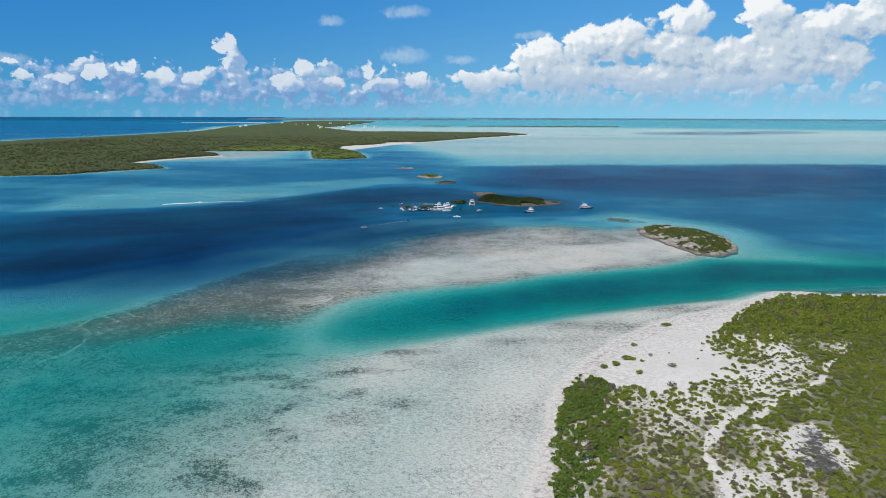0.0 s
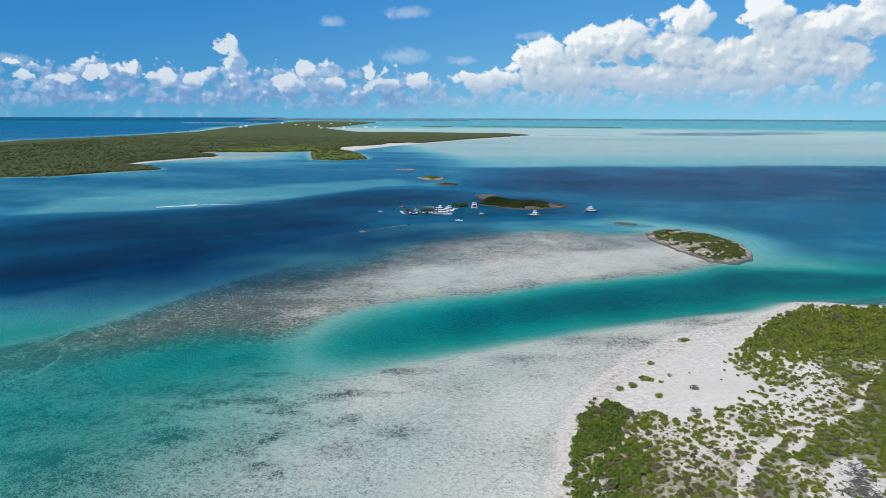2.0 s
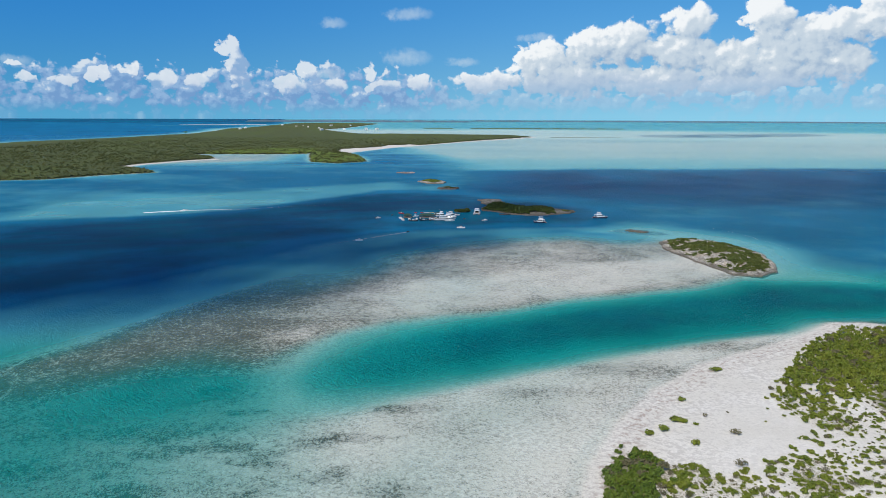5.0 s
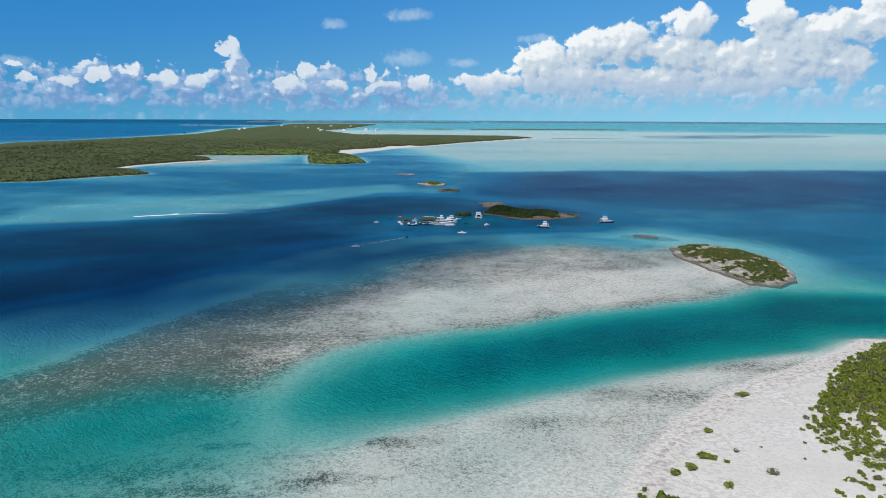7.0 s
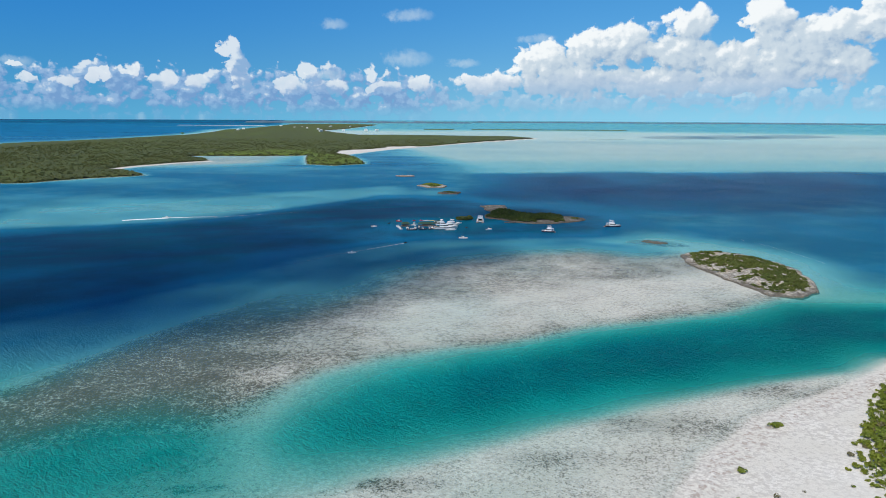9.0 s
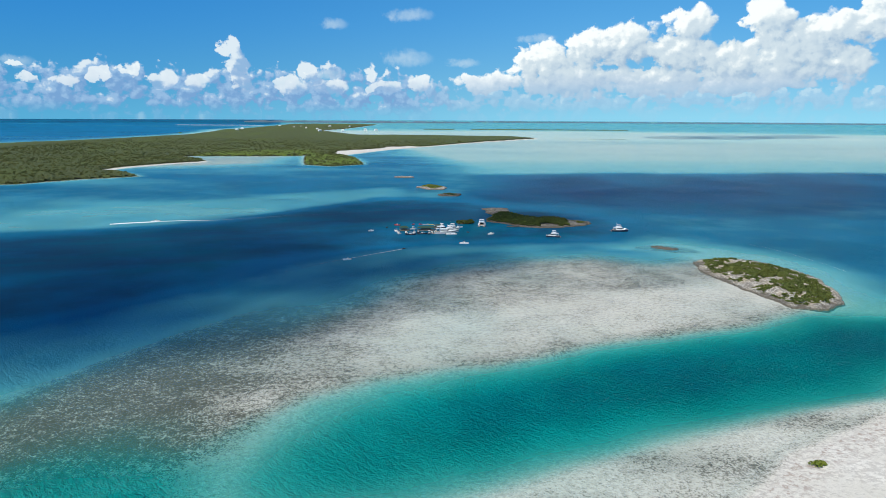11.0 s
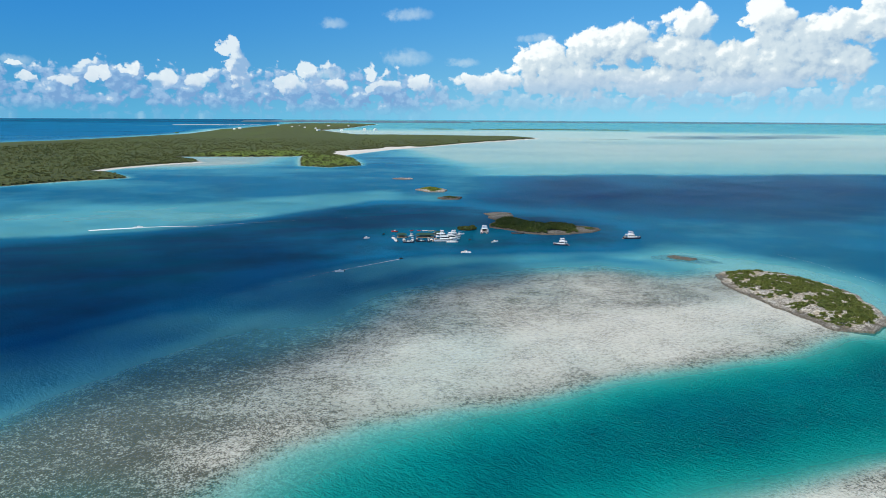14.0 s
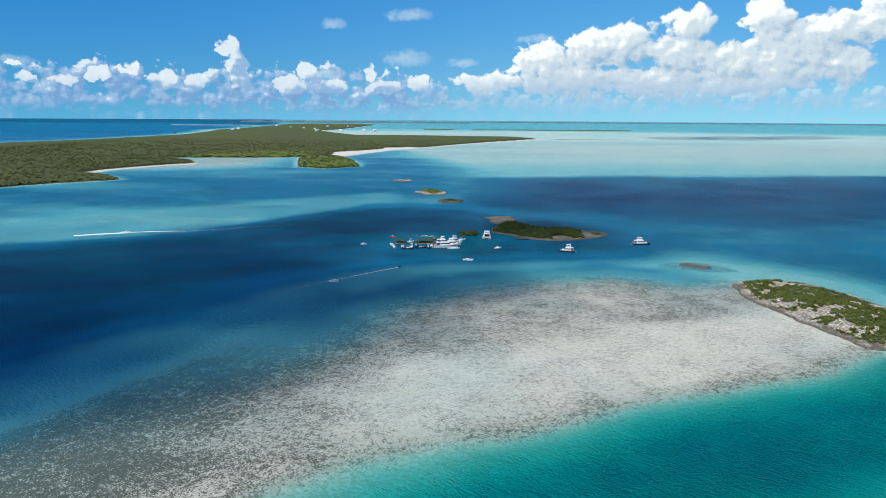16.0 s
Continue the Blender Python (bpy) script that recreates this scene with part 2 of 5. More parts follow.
FAR_SHORE = [(-134, 2263), (-22, 2452), (112, 2737), (275, 3019), (481, 3367), (394, 3657), (90, 3737), (-226, 3820), (-414, 3800), (-614, 4318),
             (-835, 5007), (-760, 5743), (-770, 7087), (-770, 9000)]
OCEAN_SHORE = [(-1900, 9000), (-1700, 7000), (-1550, 5600), (-1571, 5109), (-1417, 4372), (-1322, 3700), (-1358, 3478), (-1370, 3110), (-1411, 2880),
               (-1447, 2680), (-1508, 2560), (-1505, 2355), (-2200, 1800)]
MAINLAND = WEST_SHORE + FAR_SHORE + OCEAN_SHORE
CHANNEL_NEAR = [(-78, 300), (-66, 284), (-50, 275), (-30, 279), (3, 298), (36, 316), (67, 330), (114, 345), (166, 361), (188, 376), (260, 386), (420, 404), (700, 390)]
CHANNEL_FAR = [(700, 470), (330, 450), (245, 466), (190, 466), (156, 444), (124, 433), (90, 421), (66, 411), (44, 399), (24, 391), (5, 386), (-25, 374),
               (-46, 358), (-60, 338), (-72, 318)]
SHOAL_BACK = [(-110, 312), (-165, 282), (-230, 262), (-205, 292), (-178, 314), (-160, 342), (-140, 388), (-112, 443), (-84, 500), (-56, 558), (-7, 610), (50, 638), (116, 650), (154, 632), (186, 612), (215, 560), (225, 490)]
SHOAL = CHANNEL_FAR[3:] + SHOAL_BACK
DEEP = [(-1500, 270), (-340, 330), (-240, 385), (-190, 432), (-142, 500), (-98, 570), (-58, 618), (0, 652), (75, 670), (150, 672), (200, 760), (130, 860), (40, 930),
        (-30, 960), (-80, 960), (-150, 860), (-290, 730), (-500, 640), (-1500, 560)]
SLOPE = [(-900, 180), (-420, 240), (-235, 268), (-190, 318), (-150, 392), (-96, 500), (-40, 590), (20, 640), (-20, 690), (-130, 590), (-220, 450), (-320, 400), (-900, 330)]
EAST = [(20, 950), (60, 1310), (250, 1350), (430, 1362), (900, 1380), (2300, 1400), (2300, 440), (700, 430), (420, 436), (300, 462), (262, 520), (262, 620), (190, 690), (120, 880)]
BAR = [(-420, 700), (-330, 722), (-215, 770), (-140, 880), (-50, 1020), (-62, 1090), (-200, 1000), (-310, 900), (-440, 830)]
BAY = [(-650, 1350), (-480, 1420), (-300, 1560), (-320, 1900), (-660, 1850)]
OCEAN = [(-9000, 1500), (-2200, 1850), (-1540, 2380), (-1540, 2560), (-1470, 2700), (-1390, 3150), (-1390, 3500), (-1360, 3720), (-1450, 4400), (-1620, 5150), (-1800, 7000),
         (-2000, 9000), (-9000, 40000), (-60000, 40000), (-60000, 1500)]
FLATS = [(-420, -60), (-400, 235), (-230, 262), (-165, 292), (-110, 334), (-66, 350), (-30, 345), (0, 335), (30, 335), (67, 350), (114, 364), (166, 380), (205, 394), (100, 200), (60, -160)]


def seabed(x, y):
    """Height of sea floor and land, and how much sea grass or scrub grows there."""
    wob = 9.0 * fbm(x, y, 70, 5)
    wob2 = 9.0 * fbm(x, y, 60, 9)
    px, py = x + wob, y + wob2
    far = np.hypot(x, y)
    depth = 0.42 + 0.75 * ease(y, 1900, 1350) + 0.35 * fbm(x, y, 500, 3) + 1.3 * ease(far + 500 * fbm(x, y * 3, 900, 6), 4700, 6300) + 0.35 * fbm(x, y * 4, 700, 8)
    grass = 0.12 + 0.25 * fbm(x, y, 160, 21)
    # deep eastern water; the north edge puts a cloud shadow's outline into the depth colour
    w = ease(inside(px + 30 * fbm(x, y, 160, 33), py + 60 * fbm(x, y, 160, 32), EAST), -45, 40)
    depth, grass = depth + (3.8 + 2.4 * fbm(x * 0.4, y, 110, 31) + 0.9 * ease(y, 800, 1150) - 1.9 * ease(np.hypot((x - 208) * 1.3, y - 560), 112, 50) - depth) * w, grass + (0.3 - grass) * w
    west = ease(inside(px, py, [(-2400, 560), (-300, 600), (-60, 980), (40, 1150), (0, 1500), (-160, 2200), (-700, 2000), (-2400, 1200)]), -120, 60)
    depth = depth + (3.3 + 3.8 * fbm(x * 0.35 + y * 0.15, y, 90, 41, 3) - depth) * west
    w = ease(inside(px, py, BAY), -60, 120)
    depth, grass = depth + (0.36 + 0.5 * fbm(x * 0.3, y, 80, 43) - depth) * w, grass + (0.5 - grass) * w
    w = ease(inside(px, py, OCEAN), -30, 260)
    depth = depth + (4.6 + 6.5 * fbm(x * 0.3, y, 500, 44, 3) + 6 * ease(y, 6500, 14000) - depth) * w
    w = ease(inside(px, py, DEEP), -38, 45)
    depth, grass = depth + (7.4 + 5.5 * fbm(x * 0.55 - y * 0.35, y, 75, 51) - depth) * w, grass + (0.55 - grass) * w
    w = ease(inside(px, py, SLOPE), -28, 14) * (1 - ease(inside(px, py, DEEP), -30, 25))
    depth, grass = depth + (2.7 + 2.2 * fbm(x * 0.5 - y * 0.4, y, 40, 52) - depth) * w, grass + (0.35 - grass) * w
    w = ease(inside(px, py, BAR), -30, 22)
    depth, grass = depth + (1.7 + 1.8 * fbm(x * 0.5 - y * 0.3, y, 60, 53) - depth) * w, grass + (0.5 - grass) * w
    # near flats fall away slowly from the beach
    shore = -inside(x, y, CAY)
    w = ease(inside(px, py, FLATS), -10, 26)
    flat = 0.06 + 0.16 * ease(shore, 0, 50) + 1.5 * ease(shore, 60, 185) + 0.5 * fbm(x, y, 45, 61) * ease(shore, 10, 90)
    flat = flat + 0.9 * ease(np.hypot((x + 82) / 62, (y - 288) / 40), 1.1, 0.1)
    depth, grass = depth + (np.maximum(flat, 0.05) - depth) * w, grass + (0.36 + 0.32 * ease(shore, 50, 170) + 0.5 * fbm(x, y, 35, 62) + 0.42 * ease(fbm(x, y * 1.6, 17, 63), 0.1, 0.26) * ease(shore, 40, 90) - grass) * w
    w = ease(inside(px, py, SHOAL), -14, 12)
    bar = 0.1 + 0.22 * ease(-x, 60, 200) + 0.2 * fbm(x, y, 50, 71)
    back = inside(px, py, SHOAL_BACK[:-3] + [(210, 660), (300, 660), (700, 400), (700, -300), (-700, -300), (-700, 250)])
    bar = bar + (0.6 + 3.2 * ease(x, -130, -30)) * (1 - ease(back, -12 + 0 * x, 30 + 45 * ease(x, -150, -30))) ** 1.7
    thick = 0.48 + 0.74 * ease(-x, 10, 120) - 0.25 * ease(inside(x, y, FLATS), -30, 5) + 0.25 * ease(-inside(x, y, CHANNEL_FAR + [(-150, 420), (200, 560)]), -25, 0) + 0.26 * fbm(x, y, 40, 72) + 0.2 * (1 - ease(back, -10, 60))
    depth, grass = depth + (np.maximum(bar, 0.06) - depth) * w, grass + (thick - grass) * w
    channel = inside(x + 0.4 * wob, y + 0.4 * wob2, CHANNEL_NEAR + CHANNEL_FAR)
    w = ease(channel, -4.5 - 6 * ease(y, 350, 320), 11)
    deep = (2.4 + 2.9 * ease(x, -75, 75) + 1.6 * fbm(x, y, 55, 81)) * (0.5 + 0.5 * ease(channel, 4, 30))
    depth, grass = depth + (np.maximum(deep, np.minimum(depth, 2.6)) - depth) * w, grass * (1 - w * ease(x, -95, -30))
    # boat scars through the grass
    for scar in ([(-166, 268), (-159, 277), (-158, 291), (-164, 306), (-173, 316), (-173, 327), (-167, 338)], [(-171, 334), (-156, 320)], [(-164, 341), (-148, 326)], [(-147, 378), (-139, 375), (-136, 380)]):
        near = np.full(np.shape(x), 1e9)
        for (ax, ay), (bx, by) in zip(scar, scar[1:]):
            t = np.clip(((x - ax) * (bx - ax) + (y - ay) * (by - ay)) / ((bx - ax) ** 2 + (by - ay) ** 2), 0, 1)
            near = np.minimum(near, np.hypot(x - ax - t * (bx - ax), y - ay - t * (by - ay)))
        grass = grass * (0.5 + 0.5 * ease(near, 0.2, 1.1))
    # loose weed on the flats
    for wx, wy, rx, ry in ((72, 314, 26, 9), (125, 341, 34, 7), (36, 292, 22, 7), (-109, 195, 16, 8), (-28, 212, 12, 7), (-13, 224, 9, 6), (-140, 238, 30, 11), (-64, 172, 16, 6), (-38, 250, 9, 5), (-100, 262, 40, 9), (-84, 224, 14, 6)):
        r = np.hypot((x - wx + wob) / rx, (y - wy + wob2) / ry)
        grass = grass + 0.2 * ease(r, 1.25, 0.3)
    # dark weed off the rocky end of the cay
    w = ease(inside(px, py, [(190, 372), (250, 395), (420, 410), (420, 385), (250, 372)]), -8, 8)
    grass = grass + (0.9 - grass) * w
    w = ease(inside(px, py, [(148, 640), (163, 664), (186, 660), (203, 644), (206, 630), (182, 628)]), -5, 6)
    grass = grass + (0.85 - grass) * w
    z = -depth
    # land
    d = inside(x + 3.5 * fbm(x, y, 22, 91), y + 3.5 * fbm(x, y, 22, 92), CAY)
    land = 0.02 + 0.045 * np.clip(d, -30, 14) + 0.05 * np.clip(d - 14, 0, 40) + 0.7 * fbm(x, y, 30, 93) * ease(d, 4, 20)
    z = np.where(d > -8, z + (land - z) * ease(d, -8, 0.5), z)
    d2 = inside(x + 16 * fbm(x, y, 60, 94), y + 16 * fbm(x, y, 60, 95), MAINLAND)
    land2 = 0.1 + 0.06 * np.clip(d2, -20, 25) + 0.02 * np.clip(d2 - 25, 0, 150) + 6 * ease(y, 3500, 6000) * ease(d2, 50, 400)
    z = np.where(d2 > -25, z + (land2 - z) * ease(d2, -25, 2), z)
    return z, np.clip(grass, 0, 1.15), d, d2


GREENER = [(-420, -60), (-420, 310), (-205, 340), (-100, 345), (-20, 395), (60, 425), (160, 470), (200, 490), (300, 470), (420, 440), (420, 380), (200, 370), (60, -160)]


def sheet(name, mesh_xyz, faces, attrs=(), material=None, smooth=True):
    """A mesh from arrays of corners and four-sided or three-sided faces."""
    mesh = bpy.data.meshes.new(name)
    v, f = np.ascontiguousarray(mesh_xyz, np.float32), np.ascontiguousarray(faces, np.int32)
    mesh.vertices.add(len(v))
    mesh.vertices.foreach_set("co", v.ravel())
    mesh.loops.add(f.size)
    mesh.loops.foreach_set("vertex_index", f.ravel())
    mesh.polygons.add(len(f))
    mesh.polygons.foreach_set("loop_start", np.arange(0, f.size, f.shape[1], dtype=np.int32))
    mesh.polygons.foreach_set("use_smooth", np.full(len(f), smooth))
    for key, values in dict(attrs).items():
        mesh.attributes.new(key, "FLOAT", "POINT").data.foreach_set("value", np.ascontiguousarray(values, np.float32).ravel())
    mesh.update(calc_edges=True)
    mesh.validate()
    if material:
        mesh.materials.append(material)
    return mesh


def wheel(bearings, radii, eye=(0.0, -60.0)):
    """Rings round a point: plan coordinates and faces of a round sheet. Bearings in degrees, once round."""
    a, r = np.meshgrid(np.radians(bearings), radii)
    x, y = eye[0] + r * np.sin(a), eye[1] + r * np.cos(a)
    rows, cols = a.shape
    i, j = np.meshgrid(np.arange(rows - 1), np.arange(cols), indexing="ij")
    k = (j + 1) % cols
    faces = np.stack([i * cols + j, i * cols + k, (i + 1) * cols + k, (i + 1) * cols + j], -1).reshape(-1, 4)
    return x.ravel(), y.ravel(), faces


def steps(lo, hi, ratio):
    return lo * (1 + ratio) ** np.arange(int(math.log(hi / lo) / math.log(1 + ratio)) + 1)

# ---------------------------------------------------------------- materials
def material(name):
    mat = bpy.data.materials.new(name)
    mat.use_nodes = True
    return mat, Nodes(mat.node_tree)


def simple(name, colour, rough=0.5, metal=0.0, vary=0.12, size=2.0, bump=0.0):
    mat, g = material(name)
    where = g.node("ShaderNodeTexCoord").outputs["Object"]
    dirt = g.noise(where, size, 6.0, 0.6)
    dark = tuple(c * (1 - 2 * vary) for c in colour) + (1,)
    col = g.mix(g.ramp(dirt, 0.3, 0.7), dark, (*colour, 1))
    ins = {"Base Color": col, "Roughness": g.ramp(dirt, 0.2, 0.8, max(rough - 0.1, 0.03), min(rough + 0.12, 1)), "Metallic": metal}
    if bump:
        ins["Normal"] = g.n("ShaderNodeBump", {"Height": g.noise(where, size * 4, 6.0, 0.65), "Strength": bump, "Distance": 0.3})
    g.node("ShaderNodeOutputMaterial", {0: g.n("ShaderNodeBsdfPrincipled", ins)})
    return mat


def ground_material():
    """Coral sand with weed wrack, sea grass below water and leaf litter under the scrub."""
    mat, g = material("coral_sand")
    pos = g.node("ShaderNodeNewGeometry").outputs["Position"]
    z = g.node("ShaderNodeSeparateXYZ", {0: pos}).outputs[2]
    grass = g.node("ShaderNodeAttribute", attribute_name="grass").outputs["Fac"]
    scrub = g.node("ShaderNodeAttribute", attribute_name="scrub").outputs["Fac"]
    fine = g.noise(pos, 1.6, 6.0, 0.65)
    broad = g.noise(pos, 0.045, 5.0, 0.6)
    sand = g.mix(g.ramp(broad, 0.3, 0.7), (0.60, 0.56, 0.495, 1), (0.70, 0.66, 0.60, 1))
    sand = g.mix(g.ramp(fine, 0.35, 0.75, 0.0, 0.35), sand, (0.46, 0.42, 0.37, 1))
    # foot-worn dapples and drifted weed on the dry beach
    dapple = g.m("MULTIPLY", g.noise(g.stretch(pos, (0.8, 1.0, 1.0), -28), 0.75, 5.0, 0.68), g.ramp(broad, 0.3, 0.6, 0.88, 1.06))
    sand = g.mix(g.m("MULTIPLY", g.ramp(dapple, 0.48, 0.58), g.ramp(z, 2.2, 0.5, 0.22, 0.6)), sand, (0.40, 0.36, 0.32, 1))
    # rusty weed cast up along the tide line
    cast = g.m("MULTIPLY", g.ramp(z, 0.02, 0.12), g.ramp(z, 0.62, 0.3))
    sand = g.mix(g.m("MULTIPLY", cast, g.ramp(g.noise(pos, 0.42, 6.0, 0.72), 0.48, 0.62, 0.0, 0.75)), sand, (0.30, 0.225, 0.19, 1))
    # caustic light on the sea floor, imitated by darker mottling in the sand colour
    caustic_mottle = g.noise(g.stretch(pos, (1.2, 1.0, 1.0), 35), 1.05, 3.0, 0.6, 0.9)
    sand = g.mix(g.m("MULTIPLY", g.ramp(caustic_mottle, 0.42, 0.6), g.ramp(z, 0.0, -0.3, 0.1, 0.4)), sand, (0.30, 0.285, 0.25, 1))
    # sea grass: ragged tufts gathered in beds
    tuft = g.noise(g.stretch(pos, (1.25, 1.0, 1.0), 20), 1.35, 5.0, 0.74, 0.2)
    bed = g.noise(pos, 0.06, 4.0, 0.6)
    clump = g.noise(g.stretch(pos, (1.1, 1.0, 1.0), 20), 0.42, 5.0, 0.74, 0.3)
    thick = g.m("ADD", g.m("MULTIPLY", bed, 0.2), g.m("ADD", g.m("MULTIPLY", clump, 0.42), g.m("MULTIPLY", tuft, 0.68)))
    limit = g.m("SUBTRACT", 0.77, g.m("MULTIPLY", grass, 0.165))
    weed = g.m("MULTIPLY", g.ramp(g.m("SUBTRACT", thick, limit), -0.04, 0.06), g.ramp(z, 0.15, -0.1))
    weedcol = g.mix(fine, (0.022, 0.021, 0.016, 1), (0.085, 0.078, 0.06, 1))
    sand = g.mix(g.m("MULTIPLY", g.ramp(z, 0.05, -0.15), g.ramp(grass, 0.2, 0.8, 0.0, 0.55)), sand, (0.25, 0.235, 0.21, 1))
    col = g.mix(g.m("MULTIPLY", weed, g.ramp(grass, 0.15, 0.8, 0.42, 0.92)), sand, weedcol)
    # litter and creepers under scrub, with a darker olive colour where it stands thickest
    litter = g.noise(pos, 1.3, 8.0, 0.8)
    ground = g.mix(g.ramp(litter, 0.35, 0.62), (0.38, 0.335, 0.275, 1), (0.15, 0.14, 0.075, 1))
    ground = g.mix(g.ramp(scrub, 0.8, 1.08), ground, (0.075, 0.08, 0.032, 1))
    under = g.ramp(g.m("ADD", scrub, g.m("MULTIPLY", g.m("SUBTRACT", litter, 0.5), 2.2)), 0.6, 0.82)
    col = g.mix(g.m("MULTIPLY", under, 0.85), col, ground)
    mud = g.node("ShaderNodeAttribute", attribute_name="mud").outputs["Fac"]
    dark = g.ramp(g.m("ADD", mud, g.m("MULTIPLY", g.m("SUBTRACT", g.noise(pos, 0.55, 8.0, 0.8), 0.5), 2.4)), 0.6, 0.8)
    col = g.mix(g.m("MULTIPLY", dark, 0.92), col, (0.04, 0.038, 0.036, 1))
    bump = g.n("ShaderNodeBump", {"Height": g.m("ADD", fine, g.m("MULTIPLY", dapple, 0.8)), "Strength": 0.5, "Distance": 0.35})
    g.node("ShaderNodeOutputMaterial", {0: g.n("ShaderNodeBsdfPrincipled", {"Base Color": col, "Roughness": 0.92, "Specular IOR Level": 0.15, "Normal": bump})})
    return mat


def water_material():
    """Clear tropical sea: what lies below shows through, less and bluer with depth."""
    mat, g = material("sea_water")
    pos = g.node("ShaderNodeNewGeometry").outputs["Position"]
    depth = g.m("MAXIMUM", g.node("ShaderNodeAttribute", attribute_name="depth").outputs["Fac"], 0.0)
    depth = g.m("MULTIPLY", depth, g.ramp(g.noise(pos, 0.022, 5.0, 0.6), 0.25, 0.75, 0.86, 1.14))
    left = []
    for k in (0.36, 0.05, 0.045):
        left.append(g.m("POWER", math.e, g.m("MULTIPLY", depth, -k)))
    clear = g.n("ShaderNodeCombineColor", {0: left[0], 1: left[1], 2: left[2]})
    veil = g.m("SUBTRACT", 1.0, g.m("POWER", math.e, g.m("MULTIPLY", depth, -0.4)))
    mid, blue = g.ramp(depth, 2.2, 5.8), g.ramp(depth, 4.8, 8.6)
    silt = g.node("ShaderNodeAttribute", attribute_name="silt").outputs["Fac"]
    inner = g.mix(mid, (0.001, 0.355, 0.325, 1), (0.001, 0.165, 0.195, 1))
    outer = g.mix(g.ramp(depth, 0.6, 4.2), (0.14, 0.53, 0.64, 1), (0.008, 0.175, 0.345, 1))
    # plankton and weed tint the deep water in long drifts
    drift = g.noise(g.stretch(pos, (0.28, 1.0, 1.0), 16), 0.016, 6.0, 0.62, 0.5)
    abyss = g.mix(g.ramp(drift, 0.38, 0.64), (0.011, 0.082, 0.16, 1), (0.001, 0.125, 0.20, 1))
    milk = g.mix(blue, g.mix(silt, outer, inner), abyss)
    swell = g.noise(g.stretch(pos, (0.42, 1.0, 1.0), -42), 0.55, 4.0, 0.62, 0.3)
    chop = g.noise(g.stretch(pos, (0.55, 1.0, 1.0), -30), 1.5, 3.0, 0.6)
    gust = g.ramp(g.noise(pos, 0.012, 4.0, 0.6), 0.3, 0.7, 0.5, 1.15)
    height = g.m("MULTIPLY", g.m("ADD", g.m("MULTIPLY", swell, 0.62), g.m("MULTIPLY", chop, 0.4)), gust)
    height = g.m("MULTIPLY", height, g.ramp(depth, 0.2, 4.5, 0.35, 1.0))
    bump = g.n("ShaderNodeBump", {"Height": height, "Strength": 1.0, "Distance": 1.5})
    steep = g.n("ShaderNodeBump", {"Height": height, "Strength": 1.0, "Distance": 8.0})
    body = g.n("ShaderNodeBsdfDiffuse", {0: milk, "Normal": steep})
    seen = g.n("ShaderNodeBsdfTransparent", {0: clear})
    water = g.n("ShaderNodeMixShader", {0: veil, 1: seen, 2: body})
    gloss = g.n("ShaderNodeBsdfGlossy", {"Color": (1, 1, 1, 1), "Roughness": 0.2, "Normal": bump})
    shine = g.m("MULTIPLY", g.m("POWER", g.n("ShaderNodeFresnel", {"IOR": 1.33}), 1.8), 0.5)
    out = g.n("ShaderNodeMixShader", {0: g.m("MULTIPLY", shine, g.ramp(depth, 0.0, 2.5, 0.35, 1.0)), 1: water, 2: gloss})
    g.node("ShaderNodeOutputMaterial", {0: out})
    return mat


def leaf_material(name, light, dark, dry=0.0):
    """Leaves: each clump a little different, some yellowed, light coming through."""
    mat, g = material(name)
    geo = g.node("ShaderNodeNewGeometry")
    pick = geo.outputs["Random Per Island"]
    patch = g.noise(geo.outputs["Position"], 0.09, 4.0, 0.6)
    col = g.mix(pick, (*dark, 1), (*light, 1))
    col = g.mix(g.ramp(patch, 0.35, 0.7, 0.0, 0.55), col, (light[0] * 1.15, light[1] * 1.0, light[2] * 0.85, 1))
    col = g.mix(g.ramp(pick, 0.9 - dry, 0.98 - dry * 0.6, 0.0, 0.6), col, (0.20, 0.16, 0.09, 1))
    back = g.n("ShaderNodeBsdfTranslucent", {0: col})
    front = g.n("ShaderNodeBsdfPrincipled", {"Base Color": col, "Roughness": 0.55, "Specular IOR Level": 0.3})
    g.node("ShaderNodeOutputMaterial", {0: g.n("ShaderNodeMixShader", {0: 0.25, 1: front, 2: back})})
    return mat


